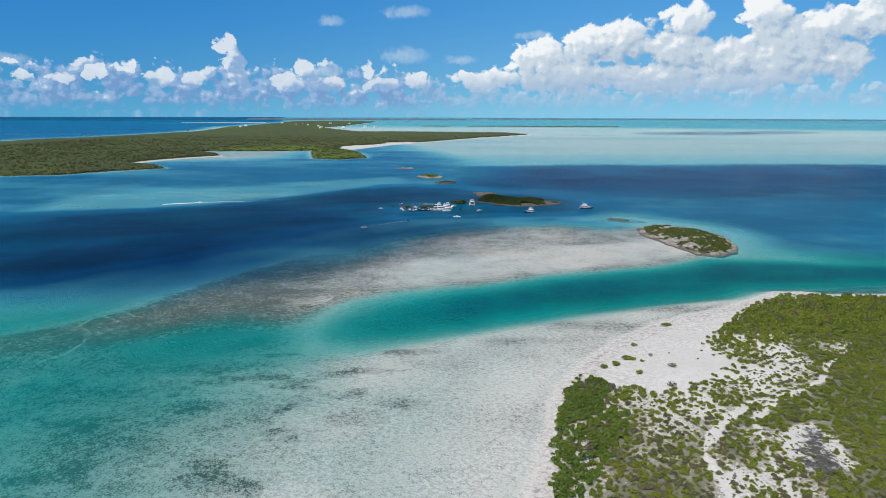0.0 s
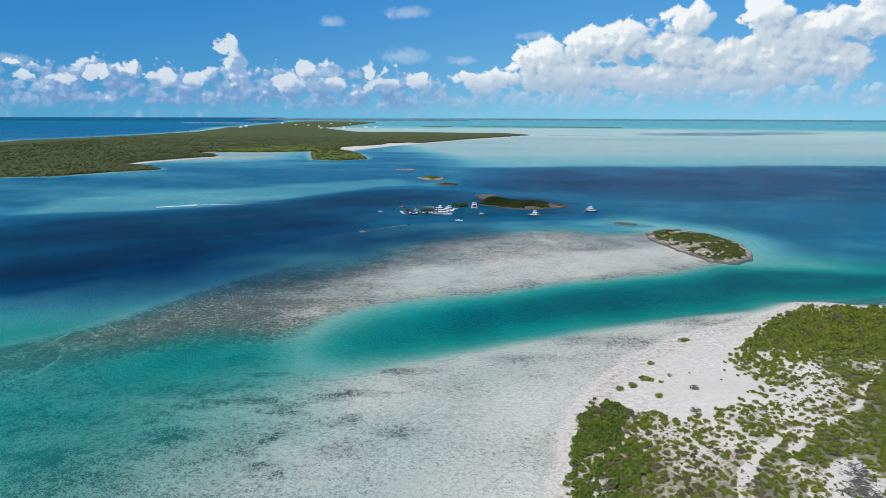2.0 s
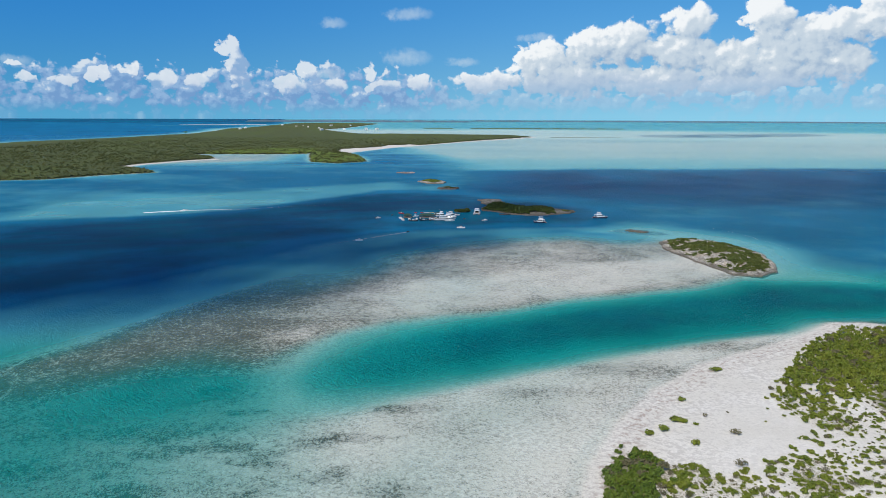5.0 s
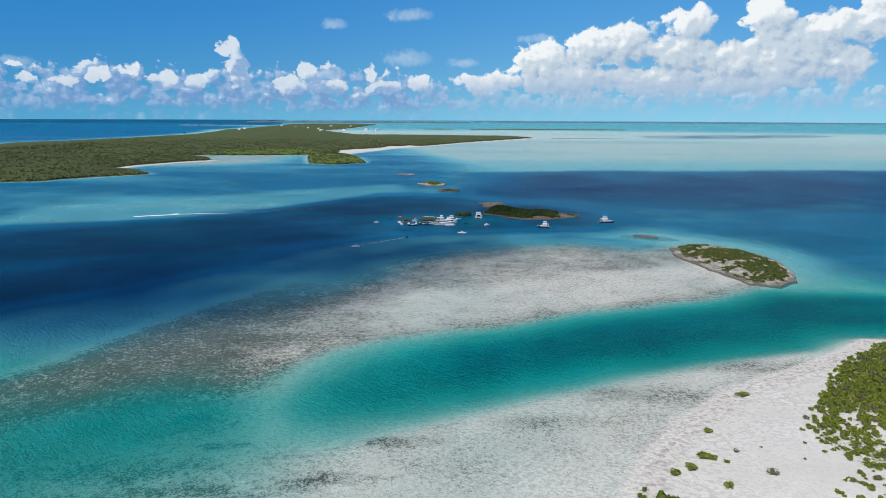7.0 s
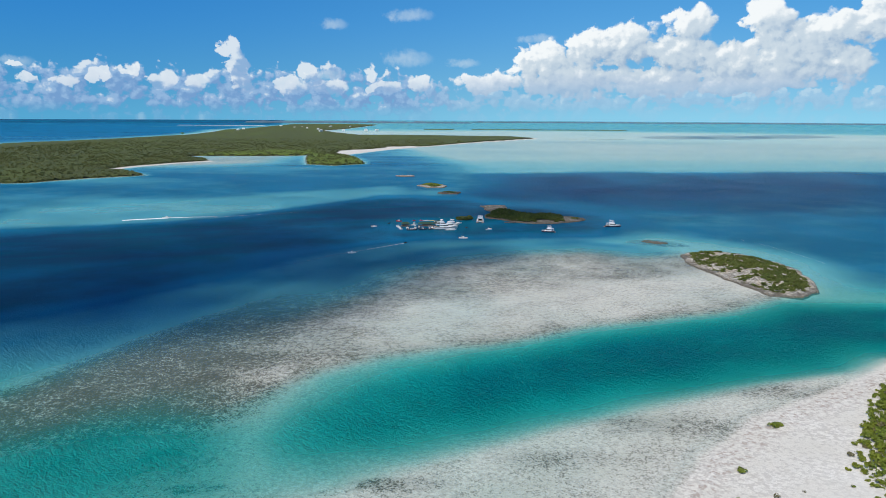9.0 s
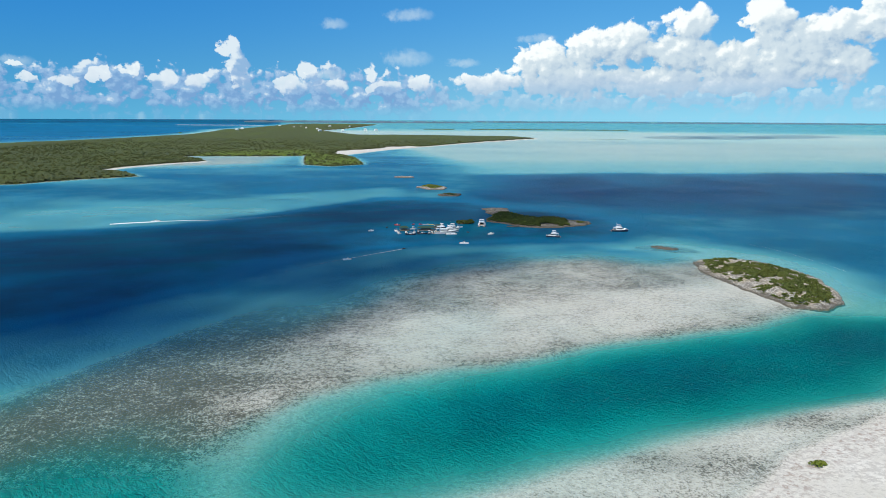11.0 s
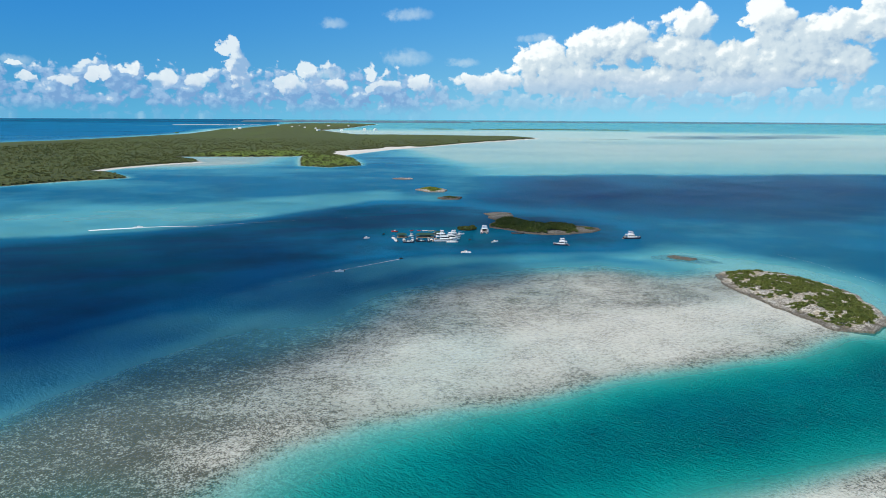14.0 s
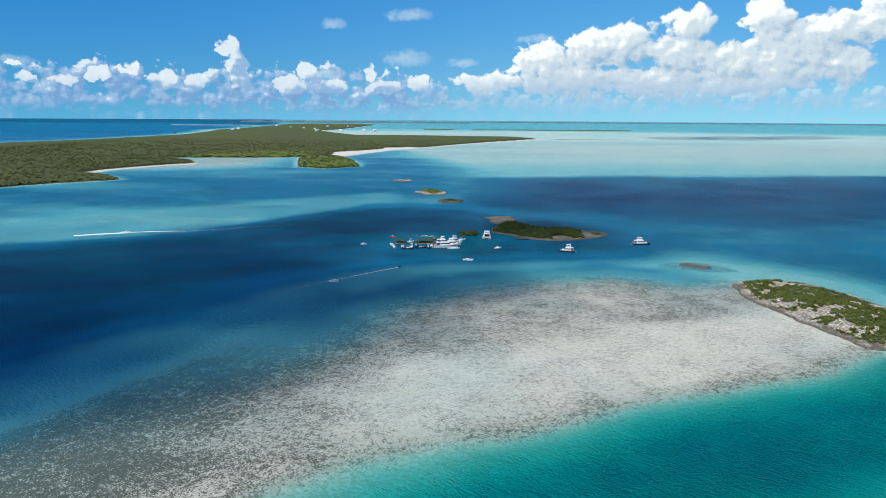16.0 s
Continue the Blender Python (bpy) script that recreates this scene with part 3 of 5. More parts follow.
def rock_material(name, light, dark, stain):
    """Weathered limestone: pitted, grey-black by the waterline, paler above."""
    mat, g = material(name)
    pos = g.node("ShaderNodeNewGeometry").outputs["Position"]
    broad, fine = g.noise(pos, 0.12, 5.0, 0.65), g.noise(pos, 0.9, 7.0, 0.7)
    pits = g.n("ShaderNodeTexVoronoi", {"Vector": pos, "Scale": 0.8, "Randomness": 1.0})
    col = g.mix(g.ramp(fine, 0.42, 0.6), (*dark, 1), (*light, 1))
    col = g.mix(g.ramp(broad, 0.45, 0.7, 0.0, 0.6), col, (*stain, 1))
    z = g.node("ShaderNodeSeparateXYZ", {0: pos}).outputs[2]
    wet = g.ramp(g.m("ADD", z, g.m("MULTIPLY", g.m("SUBTRACT", broad, 0.5), 3.0)), 0.5, 1.7, 0.85, 0.0)
    col = g.mix(wet, col, (0.10, 0.085, 0.065, 1))
    col = g.mix(g.ramp(pits, 0.15, 0.45, 0.55, 0.0), col, tuple(c * 0.45 for c in dark) + (1,))
    bump = g.n("ShaderNodeBump", {"Height": g.m("ADD", fine, g.m("MULTIPLY", pits, 0.5)), "Strength": 0.9, "Distance": 0.8})
    g.node("ShaderNodeOutputMaterial", {0: g.n("ShaderNodeBsdfPrincipled", {"Base Color": col, "Roughness": 0.9, "Specular IOR Level": 0.2, "Normal": bump})})
    return mat


SAND, SEA = ground_material(), water_material()
LEAF = leaf_material("scrub_leaves", (0.225, 0.275, 0.036), (0.085, 0.125, 0.018))
LEAF_DEEP = leaf_material("mangrove_leaves", (0.16, 0.235, 0.033), (0.06, 0.105, 0.018))
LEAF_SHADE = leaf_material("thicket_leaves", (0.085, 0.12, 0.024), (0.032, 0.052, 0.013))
LEAF_DRY = leaf_material("dry_leaves", (0.19, 0.18, 0.10), (0.10, 0.105, 0.05), 0.2)
LEAF_ISLET = leaf_material("islet_leaves", (0.15, 0.185, 0.04), (0.06, 0.085, 0.022))
LEAF_FAR = leaf_material("woodland_leaves", (0.15, 0.17, 0.055), (0.085, 0.10, 0.035))
ROCK = rock_material("limestone", (0.58, 0.54, 0.48), (0.17, 0.15, 0.125), (0.36, 0.28, 0.18))
ROCK_GREY = rock_material("grey_limestone", (0.29, 0.265, 0.23), (0.065, 0.058, 0.05), (0.17, 0.14, 0.10))
ROCK_DARK = rock_material("dark_limestone", (0.15, 0.135, 0.115), (0.045, 0.04, 0.036), (0.12, 0.10, 0.075))
WOOD = simple("grey_branches", (0.22, 0.18, 0.14), 0.85, 0, 0.2)


def canopy_material():
    """Low coppice seen from afar: crowns of many greens with dark gaps between."""
    mat, g = material("coppice_canopy")
    pos = g.node("ShaderNodeNewGeometry").outputs["Position"]
    crowns, fine, broad = g.noise(pos, 0.28, 6.0, 0.7), g.noise(pos, 0.7, 5.0, 0.7), g.noise(g.stretch(pos, (1, 0.5, 1)), 0.006, 5.0, 0.6)
    col = g.mix(g.ramp(crowns, 0.36, 0.62), (0.042, 0.054, 0.022, 1), (0.118, 0.138, 0.05, 1))
    col = g.mix(g.ramp(fine, 0.4, 0.7, 0.0, 0.5), col, (0.16, 0.165, 0.07, 1))
    col = g.mix(g.ramp(broad, 0.45, 0.65, 0.0, 0.35), col, (0.12, 0.155, 0.035, 1))
    fresh = g.node("ShaderNodeAttribute", attribute_name="fresh").outputs["Fac"]
    col = g.mix(g.m("MULTIPLY", fresh, g.ramp(crowns, 0.3, 0.55, 0.5, 0.9)), col, (0.145, 0.20, 0.035, 1))
    bump = g.n("ShaderNodeBump", {"Height": g.m("ADD", crowns, fine), "Strength": 1.0, "Distance": 3.0})
    g.node("ShaderNodeOutputMaterial", {0: g.n("ShaderNodeBsdfPrincipled", {"Base Color": col, "Roughness": 0.8, "Specular IOR Level": 0.1, "Normal": bump})})
    return mat


CANOPY = canopy_material()
# wooded shore with the blue-grey of distant haze painted into its colour
HAZE_SHORE = simple("hazed_far_shore", (0.10, 0.15, 0.20), 0.95, 0, 0.12, 0.01)

# ---------------------------------------------------------------- ground and sea
BURNT = [(104, 170), (103, 184), (113, 201), (124, 205), (124, 190), (118, 172)]


def scrub_cover(x, y):
    """How thickly scrub stands on the cay, 0 to 1, by the clearings that show bare sand."""
    edge = inside(x, y, [(26, 100), (29, 164), (34, 178), (35, 193), (41, 212), (48, 236), (60, 251), (66, 238), (76, 236), (88, 233), (103, 240),
                         (118, 258), (119, 284), (141, 312), (168, 345), (200, 368), (257, 362), (500, 330), (500, -100), (100, -100)])
    clump = fbm(x, y, 13, 105, 3)
    thick = 0.7 + 1.2 * fbm(x, y, 26, 101) + 0.9 * clump
    dense = inside(x, y, [(243, 348), (189, 349), (138, 303), (150, 294), (165, 296), (179, 283), (158, 248), (134, 226), (122, 208), (130, 197), (116, 161), (110, 90), (400, 90), (400, 348)])
    thick = thick + (1.0 + 0.4 * np.minimum(clump, 0) - thick) * ease(dense + 8 * fbm(x, y, 15, 108), -7, 7)
    sparse = inside(x, y, [(70, 250), (119, 281), (128, 294), (148, 304), (160, 292), (152, 256), (121, 219), (104, 206), (88, 206), (74, 226)])
    thick = thick + (0.5 + 0.9 * clump - thick) * ease(sparse + 8 * fbm(x, y, 15, 109), -6, 6)
    brush = inside(x, y, [(64, 246), (80, 222), (90, 200), (72, 162), (66, 90), (40, 90), (46, 186), (55, 218)])
    thick = thick + (0.8 + 1.1 * fbm(x, y, 18, 110) - thick) * ease(brush, -5, 5)
    left = inside(x, y, [(26, 90), (33, 178), (35, 193), (41, 212), (48, 236), (61, 250), (63, 230), (52, 208), (44, 186), (37, 164), (38, 90)])
    thick = np.maximum(thick, (0.95 + 1.5 * np.minimum(clump, 0)) * ease(left + 5 * fbm(x, y, 9, 106), -4, 3))
    thick = np.clip(thick, 0, 1) * (1 - 0.9 * ease(inside(x, y, BURNT) + 5 * fbm(x, y, 9, 104), -1, 4))
    trail = np.full(np.shape(x), 1e9)
    for line in ([(178, 279), (171, 266), (157, 254), (146, 238), (130, 227), (109, 218), (92, 201), (80, 186), (76, 150)], [(120, 222), (104, 204), (98, 182), (92, 150)]):
        for (ax, ay), (bx, by) in zip(line, line[1:]):
            t = np.clip(((x - ax) * (bx - ax) + (y - ay) * (by - ay)) / ((bx - ax) ** 2 + (by - ay) ** 2), 0, 1)
            trail = np.minimum(trail, np.hypot(x - ax - t * (bx - ax), y - ay - t * (by - ay)))
    thick = thick * (0.2 + 0.8 * ease(trail + 5 * fbm(x, y, 8, 102), 0.3, 1.7))
    return thick * ease(edge, -2, 3)


def woods(x, y, d2):
    """Metres inside the mainland's coppice; beaches and dunes lie bare in front of it."""
    beach = np.maximum(ease(inside(x, y, [(-640, 1345), (-560, 1345), (-480, 1600), (-520, 1640), (-620, 1480)]), -10, 10),
                       ease(inside(x, y, [(-290, 1870), (-180, 1900), (-60, 2260), (560, 3340), (420, 3420), (60, 2800), (-150, 2400)]), -30, 20))
    dune = inside(x + 60 * fbm(x, y, 50, 111), y + 90 * fbm(x, y, 60, 112), [(-280, 1890), (-215, 1997), (-134, 2263), (-60, 2390), (-110, 2440), (-200, 2250), (-300, 2050)])
    return np.minimum(d2 - 16 * beach, -dune)


def make_ground():
    front = np.arange(-42, 42.01, 0.14)
    bearings = np.r_[front, np.arange(45, 316, 3.5)]
    radii = np.r_[0.5, np.linspace(12, 196, 60), steps(200, 2900, 0.0052), steps(2960, 60000, 0.03)]
    x, y, faces = wheel(bearings, radii)
    z, grass, d, d2 = seabed(x, y)
    inner = inside(x, y, [(42, 120), (48, 190), (66, 224), (98, 222), (122, 245), (150, 280), (200, 360), (300, 340), (300, 100)])
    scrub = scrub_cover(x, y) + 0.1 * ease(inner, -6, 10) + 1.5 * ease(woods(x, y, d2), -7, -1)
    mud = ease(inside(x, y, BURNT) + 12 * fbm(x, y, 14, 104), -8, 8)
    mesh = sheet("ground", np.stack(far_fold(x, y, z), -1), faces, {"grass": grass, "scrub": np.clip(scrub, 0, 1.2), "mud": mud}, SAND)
    tagged(new("ground", mesh), "pale coral sand sea floor, beach and low land", "ground", kind="structure")
    front = np.arange(-42, 42.01, 0.3)
    bearings = np.r_[front, np.arange(45, 316, 3.5)]
    radii = np.r_[0.5, np.linspace(12, 196, 40), steps(200, 2900, 0.011), steps(2960, 60000, 0.03)]
    x, y, faces = wheel(bearings, radii)
    z = seabed(x, y)[0]
    mesh = sheet("water", np.stack(far_fold(x, y, 0 * x), -1), faces, {"depth": -z, "silt": ease(inside(x, y, GREENER), -45, 25)}, SEA)
    tagged(new("water", mesh), "clear turquoise and blue sea with light ripples", "water", kind="structure")


make_ground()


# ---------------------------------------------------------------- clouds overhead, whose shade lies on the sea
def cumulus(name, lumps, base=900.0):
    """A cumulus of many billows that shades the plan ellipses given as x, y, half width, half length."""
    shift = TO_SUN * (base / TO_SUN.z)
    bm = bmesh.new()
    for n, (x, y, rx, ry) in enumerate(lumps):
        made = bmesh.ops.create_icosphere(bm, subdivisions=4, radius=1.0)
        for v in made["verts"]:
            p = v.co.copy()
            q = Vector((p.x * rx, p.y * ry, p.z * 90)) * 0.016 + Vector((n * 7.3, 0, 0))
            swell = 1 + 0.22 * noise.fractal(q, 0.9, 2.1, 5)
            flat = 0.35 if p.z < 0 else 1.0
            v.co = Vector((x + shift.x + p.x * rx * swell, y + shift.y + p.y * ry * swell, base + p.z * min(rx, ry) * 0.5 * flat * swell))
    mesh = bpy.data.meshes.new(name)
    bm.to_mesh(mesh)
    bm.free()
    mesh.materials.append(CLOUD)
    for poly in mesh.polygons:
        poly.use_smooth = True
    return tagged(new(name, mesh), "white cumulus cloud high over the sea", "cloud", "fair-weather clouds", "structure")


def cloud_material():
    """Thin water vapour: white, and part of the sunlight goes through each billow."""
    mat, g = material("cloud_vapour")
    white = g.n("ShaderNodeBsdfDiffuse", {0: (0.9, 0.9, 0.9, 1)})
    g.node("ShaderNodeOutputMaterial", {0: g.n("ShaderNodeMixShader", {0: 0.22, 1: g.n("ShaderNodeBsdfTransparent"), 2: white})})
    return mat


CLOUD = cloud_material()
cumulus("cloud", [(-330, 520, 150, 120), (-230, 620, 130, 110), (-150, 560, 90, 110), (-150, 720, 95, 110), (-70, 580, 75, 60), (-10, 590, 65, 40), (-60, 860, 70, 60), (-110, 480, 85, 70), (-45, 540, 65, 50), (20, 590, 45, 38),
                  (120, 1010, 90, 75), (195, 1120, 100, 120), (190, 990, 130, 100), (190, 1210, 90, 110), (-480, 500, 140, 90), (-270, 430, 110, 60), (-200, 470, 70, 60), (-185, 405, 75, 48), (-130, 440, 60, 48), (-90, 830, 70, 80), (98, 800, 56, 44), (95, 800, 50, 40)])
cumulus("cloud", [(330, 960, 160, 140), (320, 1150, 150, 190), (480, 1010, 170, 200), (520, 1190, 140, 120), (650, 950, 160, 180), (690, 1210, 150, 190),
                  (860, 1060, 180, 200), (900, 1270, 160, 130), (1080, 1100, 170, 220), (1300, 1050, 180, 260)])
cumulus("cloud", [(1150, 3350, 160, 130), (1380, 3330, 200, 150), (1650, 3330, 210, 120)])

# ---------------------------------------------------------------- plants
def cards(rng, centres, outward, size, lean=0.5):
    """Leaf clumps: small bent four-sided blades at the centres, roughly facing outward."""
    n = len(centres)
    normal = outward + rng.normal(0, lean, (n, 3))
    normal /= np.linalg.norm(normal, axis=1, keepdims=True)
    side = np.cross(normal, rng.normal(0, 1, (n, 3)))
    side /= np.linalg.norm(side, axis=1, keepdims=True)
    along = np.cross(normal, side)
    s = size * rng.uniform(0.65, 1.35, (n, 1))
    a, b, c = side * s * 0.5, along * s * 0.5, normal * s * 0.16
    v = np.stack([centres - a - b * 0.5 - c, centres + a * 0.5 - b + c, centres + a + b * 0.5 - c, centres - a * 0.5 + b + c], 1)
    return v.reshape(-1, 3), np.arange(4 * n).reshape(n, 4)


def crown(rng, radius, height, count, size, lumps=6):
    """A lumpy crown: blades on several rounded billows, with gaps between them. Corners and faces."""
    heart = np.stack([rng.uniform(-0.6, 0.6, lumps) * radius, rng.uniform(-0.6, 0.6, lumps) * radius, rng.uniform(0.35, 0.62, lumps) * height], -1)
    reach = rng.uniform(0.38, 0.58, lumps)
    which = rng.integers(0, lumps, count)
    way = rng.normal(0, 1, (count, 3))
    way[:, 2] = np.abs(way[:, 2]) * 0.9 - 0.15
    way /= np.linalg.norm(way, axis=1, keepdims=True)
    at = heart[which] + way * reach[which, None] * np.array([radius, radius, height * 0.85]) * rng.uniform(0.82, 1.05, (count, 1))
    at[:, 2] = np.maximum(at[:, 2], 0.06 * height)
    return cards(rng, at, way + np.array([0, 0, 0.35]), size)


def scatter(rng, kinds, places, sizes, tall=None):
    """Many crowns set down in one mesh: kinds of crown, places (x, y, z), sizes."""
    vs, fs, base = [], [], 0
    turn = rng.uniform(0, 2 * math.pi, len(places))
    pick = rng.integers(0, len(kinds), len(places))
    tall = sizes if tall is None else tall
    for p, s, h, a, k in zip(places, sizes, tall, turn, pick):
        v, f = kinds[k]
        c, n = math.cos(a) * s, math.sin(a) * s
        vs.append(np.stack([v[:, 0] * c - v[:, 1] * n + p[0], v[:, 0] * n + v[:, 1] * c + p[1], v[:, 2] * h + p[2]], -1))
        fs.append(f + base)
        base += len(v)
    return np.concatenate(vs), np.concatenate(fs)


def part(name, data, mat, parent, label=""):
    """One mesh under a thing or a part, from a bmesh or a ready mesh."""
    if isinstance(data, bmesh.types.BMesh):
        bm, data = data, bpy.data.meshes.new(name)
        bm.to_mesh(data)
        bm.free()
    if mat and not data.materials:
        data.materials.append(mat)
    ob = new(name, data)
    ob.parent = parent
    return tagged(ob, label)


def twigs(rng, radius, height, count=9):
    """Bare crooked stems that fan out from one root: tapered five-sided rods."""
    bm = bmesh.new()
    for _ in range(count):
        a, r = rng.uniform(0, 2 * math.pi), radius * rng.uniform(0.35, 0.95)
        p0, p1 = Vector((0.12 * math.cos(a), 0.12 * math.sin(a), -0.1)), Vector((r * math.cos(a), r * math.sin(a), height * rng.uniform(0.4, 0.8)))
        mid = p0.lerp(p1, 0.5) + Vector((rng.normal(0, 0.12), rng.normal(0, 0.12), 0.12)) * radius
        rings = []
        for p, w in ((p0, 0.055), (mid, 0.04), (p1, 0.012)):
            rings.append([bm.verts.new(p + Vector((w * math.cos(i * 1.2566), w * math.sin(i * 1.2566), 0))) for i in range(5)])
        for lo, hi in zip(rings, rings[1:]):
            for i in range(5):
                bm.faces.new((lo[i], lo[(i + 1) % 5], hi[(i + 1) % 5], hi[i]))
    return bm


def shrub(rng, mat, label, count=150, size=0.36, dense=True):
    """A seaside shrub, one metre in radius: foliage and branches."""
    root = tagged(new("shrub"), label, "shrub", "shrubs on the beach")
    v, f = crown(rng, 1.0, 1.05, count, size)
    part("foliage", sheet("foliage", v, f, (), mat, False), None, root)
    part("branches", twigs(rng, 0.95, 0.85, 9 if dense else 16), WOOD, root, "bare grey branches")
    return root


def land_height(x, y):
    return seabed(np.array(x, float), np.array(y, float))[0]


def make_scrub():
    rng = np.random.default_rng(4)
    # jittered planting over the part of the cay that comes into view
    gx, gy = np.meshgrid(np.arange(22, 330, 1.75), np.arange(128, 392, 1.75))
    x, y = (gx + rng.uniform(-0.9, 0.9, gx.shape)).ravel(), (gy + rng.uniform(-0.9, 0.9, gx.shape)).ravel()
    seen = (x < 0.72 * y + 8) & (inside(x, y, CAY) > 3)
    x, y = x[seen], y[seen]
    cover = scrub_cover(x, y)
    keep = rng.uniform(0, 1, len(x)) < cover * 0.92
    x, y, cover = x[keep], y[keep], cover[keep]
    z = land_height(x, y) - 0.08
    west = ease(inside(x, y, [(24, 90), (33, 178), (35, 193), (41, 212), (48, 236), (61, 252), (68, 222), (60, 200), (48, 179), (40, 160), (40, 90)]), -4, 2)
    north = ease(inside(x, y, [(117, 280), (141, 312), (168, 345), (198, 368), (256, 364), (300, 330), (230, 290), (165, 292), (150, 278), (132, 276)]), -3, 4)
    size = rng.uniform(0.5, 1.3, len(x)) * (0.8 + 0.35 * np.clip(cover, 0, 1)) * (1 + 0.35 * west + 0.25 * north)
    tall = size * rng.uniform(0.6, 1.15, len(x)) * (1 + 0.4 * west + 0.5 * north)
    at = np.stack([x, y, z], -1)
    near = y < 262
    # single shrubs round the open sand
    open_sand = inside(x, y, [(58, 214), (112, 208), (132, 262), (128, 290), (100, 262), (62, 258)])
    single = (open_sand > 0) & (cover < 0.75)
    order = np.flatnonzero(single)[:240]
    single[:] = False
    single[order] = True
    kinds = [crown(rng, 1.0, 1.05, 150, 0.31) for _ in range(9)]
    coarse = [crown(rng, 1.0, 1.05, 80, 0.45) for _ in range(9)]
    for label, mat, mask, set_of in (("dense bright green mangrove scrub along the beach", LEAF_DEEP, (west > 0.4) & ~single, kinds),
                                     ("low yellow-green coastal scrub on pale sand", LEAF, (west <= 0.4) & near & ~single, kinds),
                                     ("green coastal scrub at the rocky end of the cay", LEAF, (west <= 0.4) & ~near & ~single, coarse)):
        grey = rng.uniform(0, 1, len(x)) < 0.08 + 0.3 * ease(inside(x, y, [(50, 120), (52, 190), (70, 225), (98, 200), (100, 120)]), -8, 8)
        for m, leaf, words in ((mask & ~grey, mat, label), (mask & grey, LEAF_DRY, "grey dry bushes among the green scrub")):
            if m.any():
                v, f = scatter(rng, set_of, at[m], size[m], tall[m])
                tagged(new("scrub", sheet("scrub", v, f, (), leaf, False)), words, "scrub", kind="stuff")
    # tufts and seedlings on the open ground between
    gx, gy = np.meshgrid(np.arange(34, 240, 1.5), np.arange(140, 345, 1.5))
    tx, ty = (gx + rng.uniform(-0.75, 0.75, gx.shape)).ravel(), (gy + rng.uniform(-0.75, 0.75, gx.shape)).ravel()
    inner = inside(tx, ty, [(40, 120), (46, 190), (64, 226), (98, 226), (121, 250), (126, 285), (160, 300), (230, 300), (200, 120)])
    ok = (inner > 0) & (tx < 0.72 * ty + 8) & (rng.uniform(0, 1, len(tx)) < 0.42) & (scrub_cover(tx, ty) < 0.8) & (fbm(tx, ty, 12, 107) > -0.08)
    tx, ty = tx[ok], ty[ok]
    small = [crown(rng, 1.0, 0.8, 26, 0.5, 4) for _ in range(6)]
    half = rng.uniform(0, 1, len(tx)) < 0.55
    for m, leaf, words in ((half, LEAF, "scattered small green plants on sand"), (~half, LEAF_DRY, "scattered grey dry tufts on sand")):
        s = rng.uniform(0.25, 0.62, int(m.sum()))
        v, f = scatter(rng, small, np.stack([tx[m], ty[m], land_height(tx[m], ty[m]) - 0.04], -1), s)
        tagged(new("tufts", sheet("tufts", v, f, (), leaf, False)), words, "plants", kind="stuff")
    protos = [shrub(rng, LEAF, "small round green shrub on white sand") for _ in range(4)] + [shrub(rng, LEAF_DRY, "grey half-bare shrub on white sand", 60, 0.26, False) for _ in range(2)]
    places = [(*at[i], size[i], tall[i], int(rng.integers(0, 6)) if rng.uniform() < 0.5 else int(rng.integers(0, 4))) for i in order]
    # shrubs standing alone on the open beach
    for bx, by, s, k in ((111.2, 311, 1.7, 0), (113.4, 311.6, 1.3, 1), (87.2, 282, 1.5, 2), (79.5, 265, 1.9, 3), (81.6, 264.4, 1.5, 0), (73.6, 258.7, 1.8, 1), (68, 256, 1.6, 2),
                         (80, 248.5, 1.5, 3), (94.8, 254.3, 1.8, 4), (90.3, 267.6, 1.2, 5), (87.7, 234.6, 1.9, 4), (113.4, 272, 0.6, 2), (85, 262, 0.9, 0),
                         (117.5, 281.5, 0.8, 1), (121, 283, 1.5, 2), (108, 262, 0.5, 3), (99, 270, 0.6, 5), (116, 266, 0.7, 0)):
        places.append((bx, by, float(land_height(bx, by)) - 0.05, s, s * 0.85, k))
    used = set()
    for bx, by, bz, s, h, k in places:
        m = Matrix.LocRotScale((bx, by, bz), Euler((0, 0, rng.uniform(0, 6.28))), (s, s, h))
        if k in used:
            copy_thing(protos[k], m).scale = (s, s, h)
        else:
            protos[k].matrix_basis = m
            used.add(k)


make_scrub()


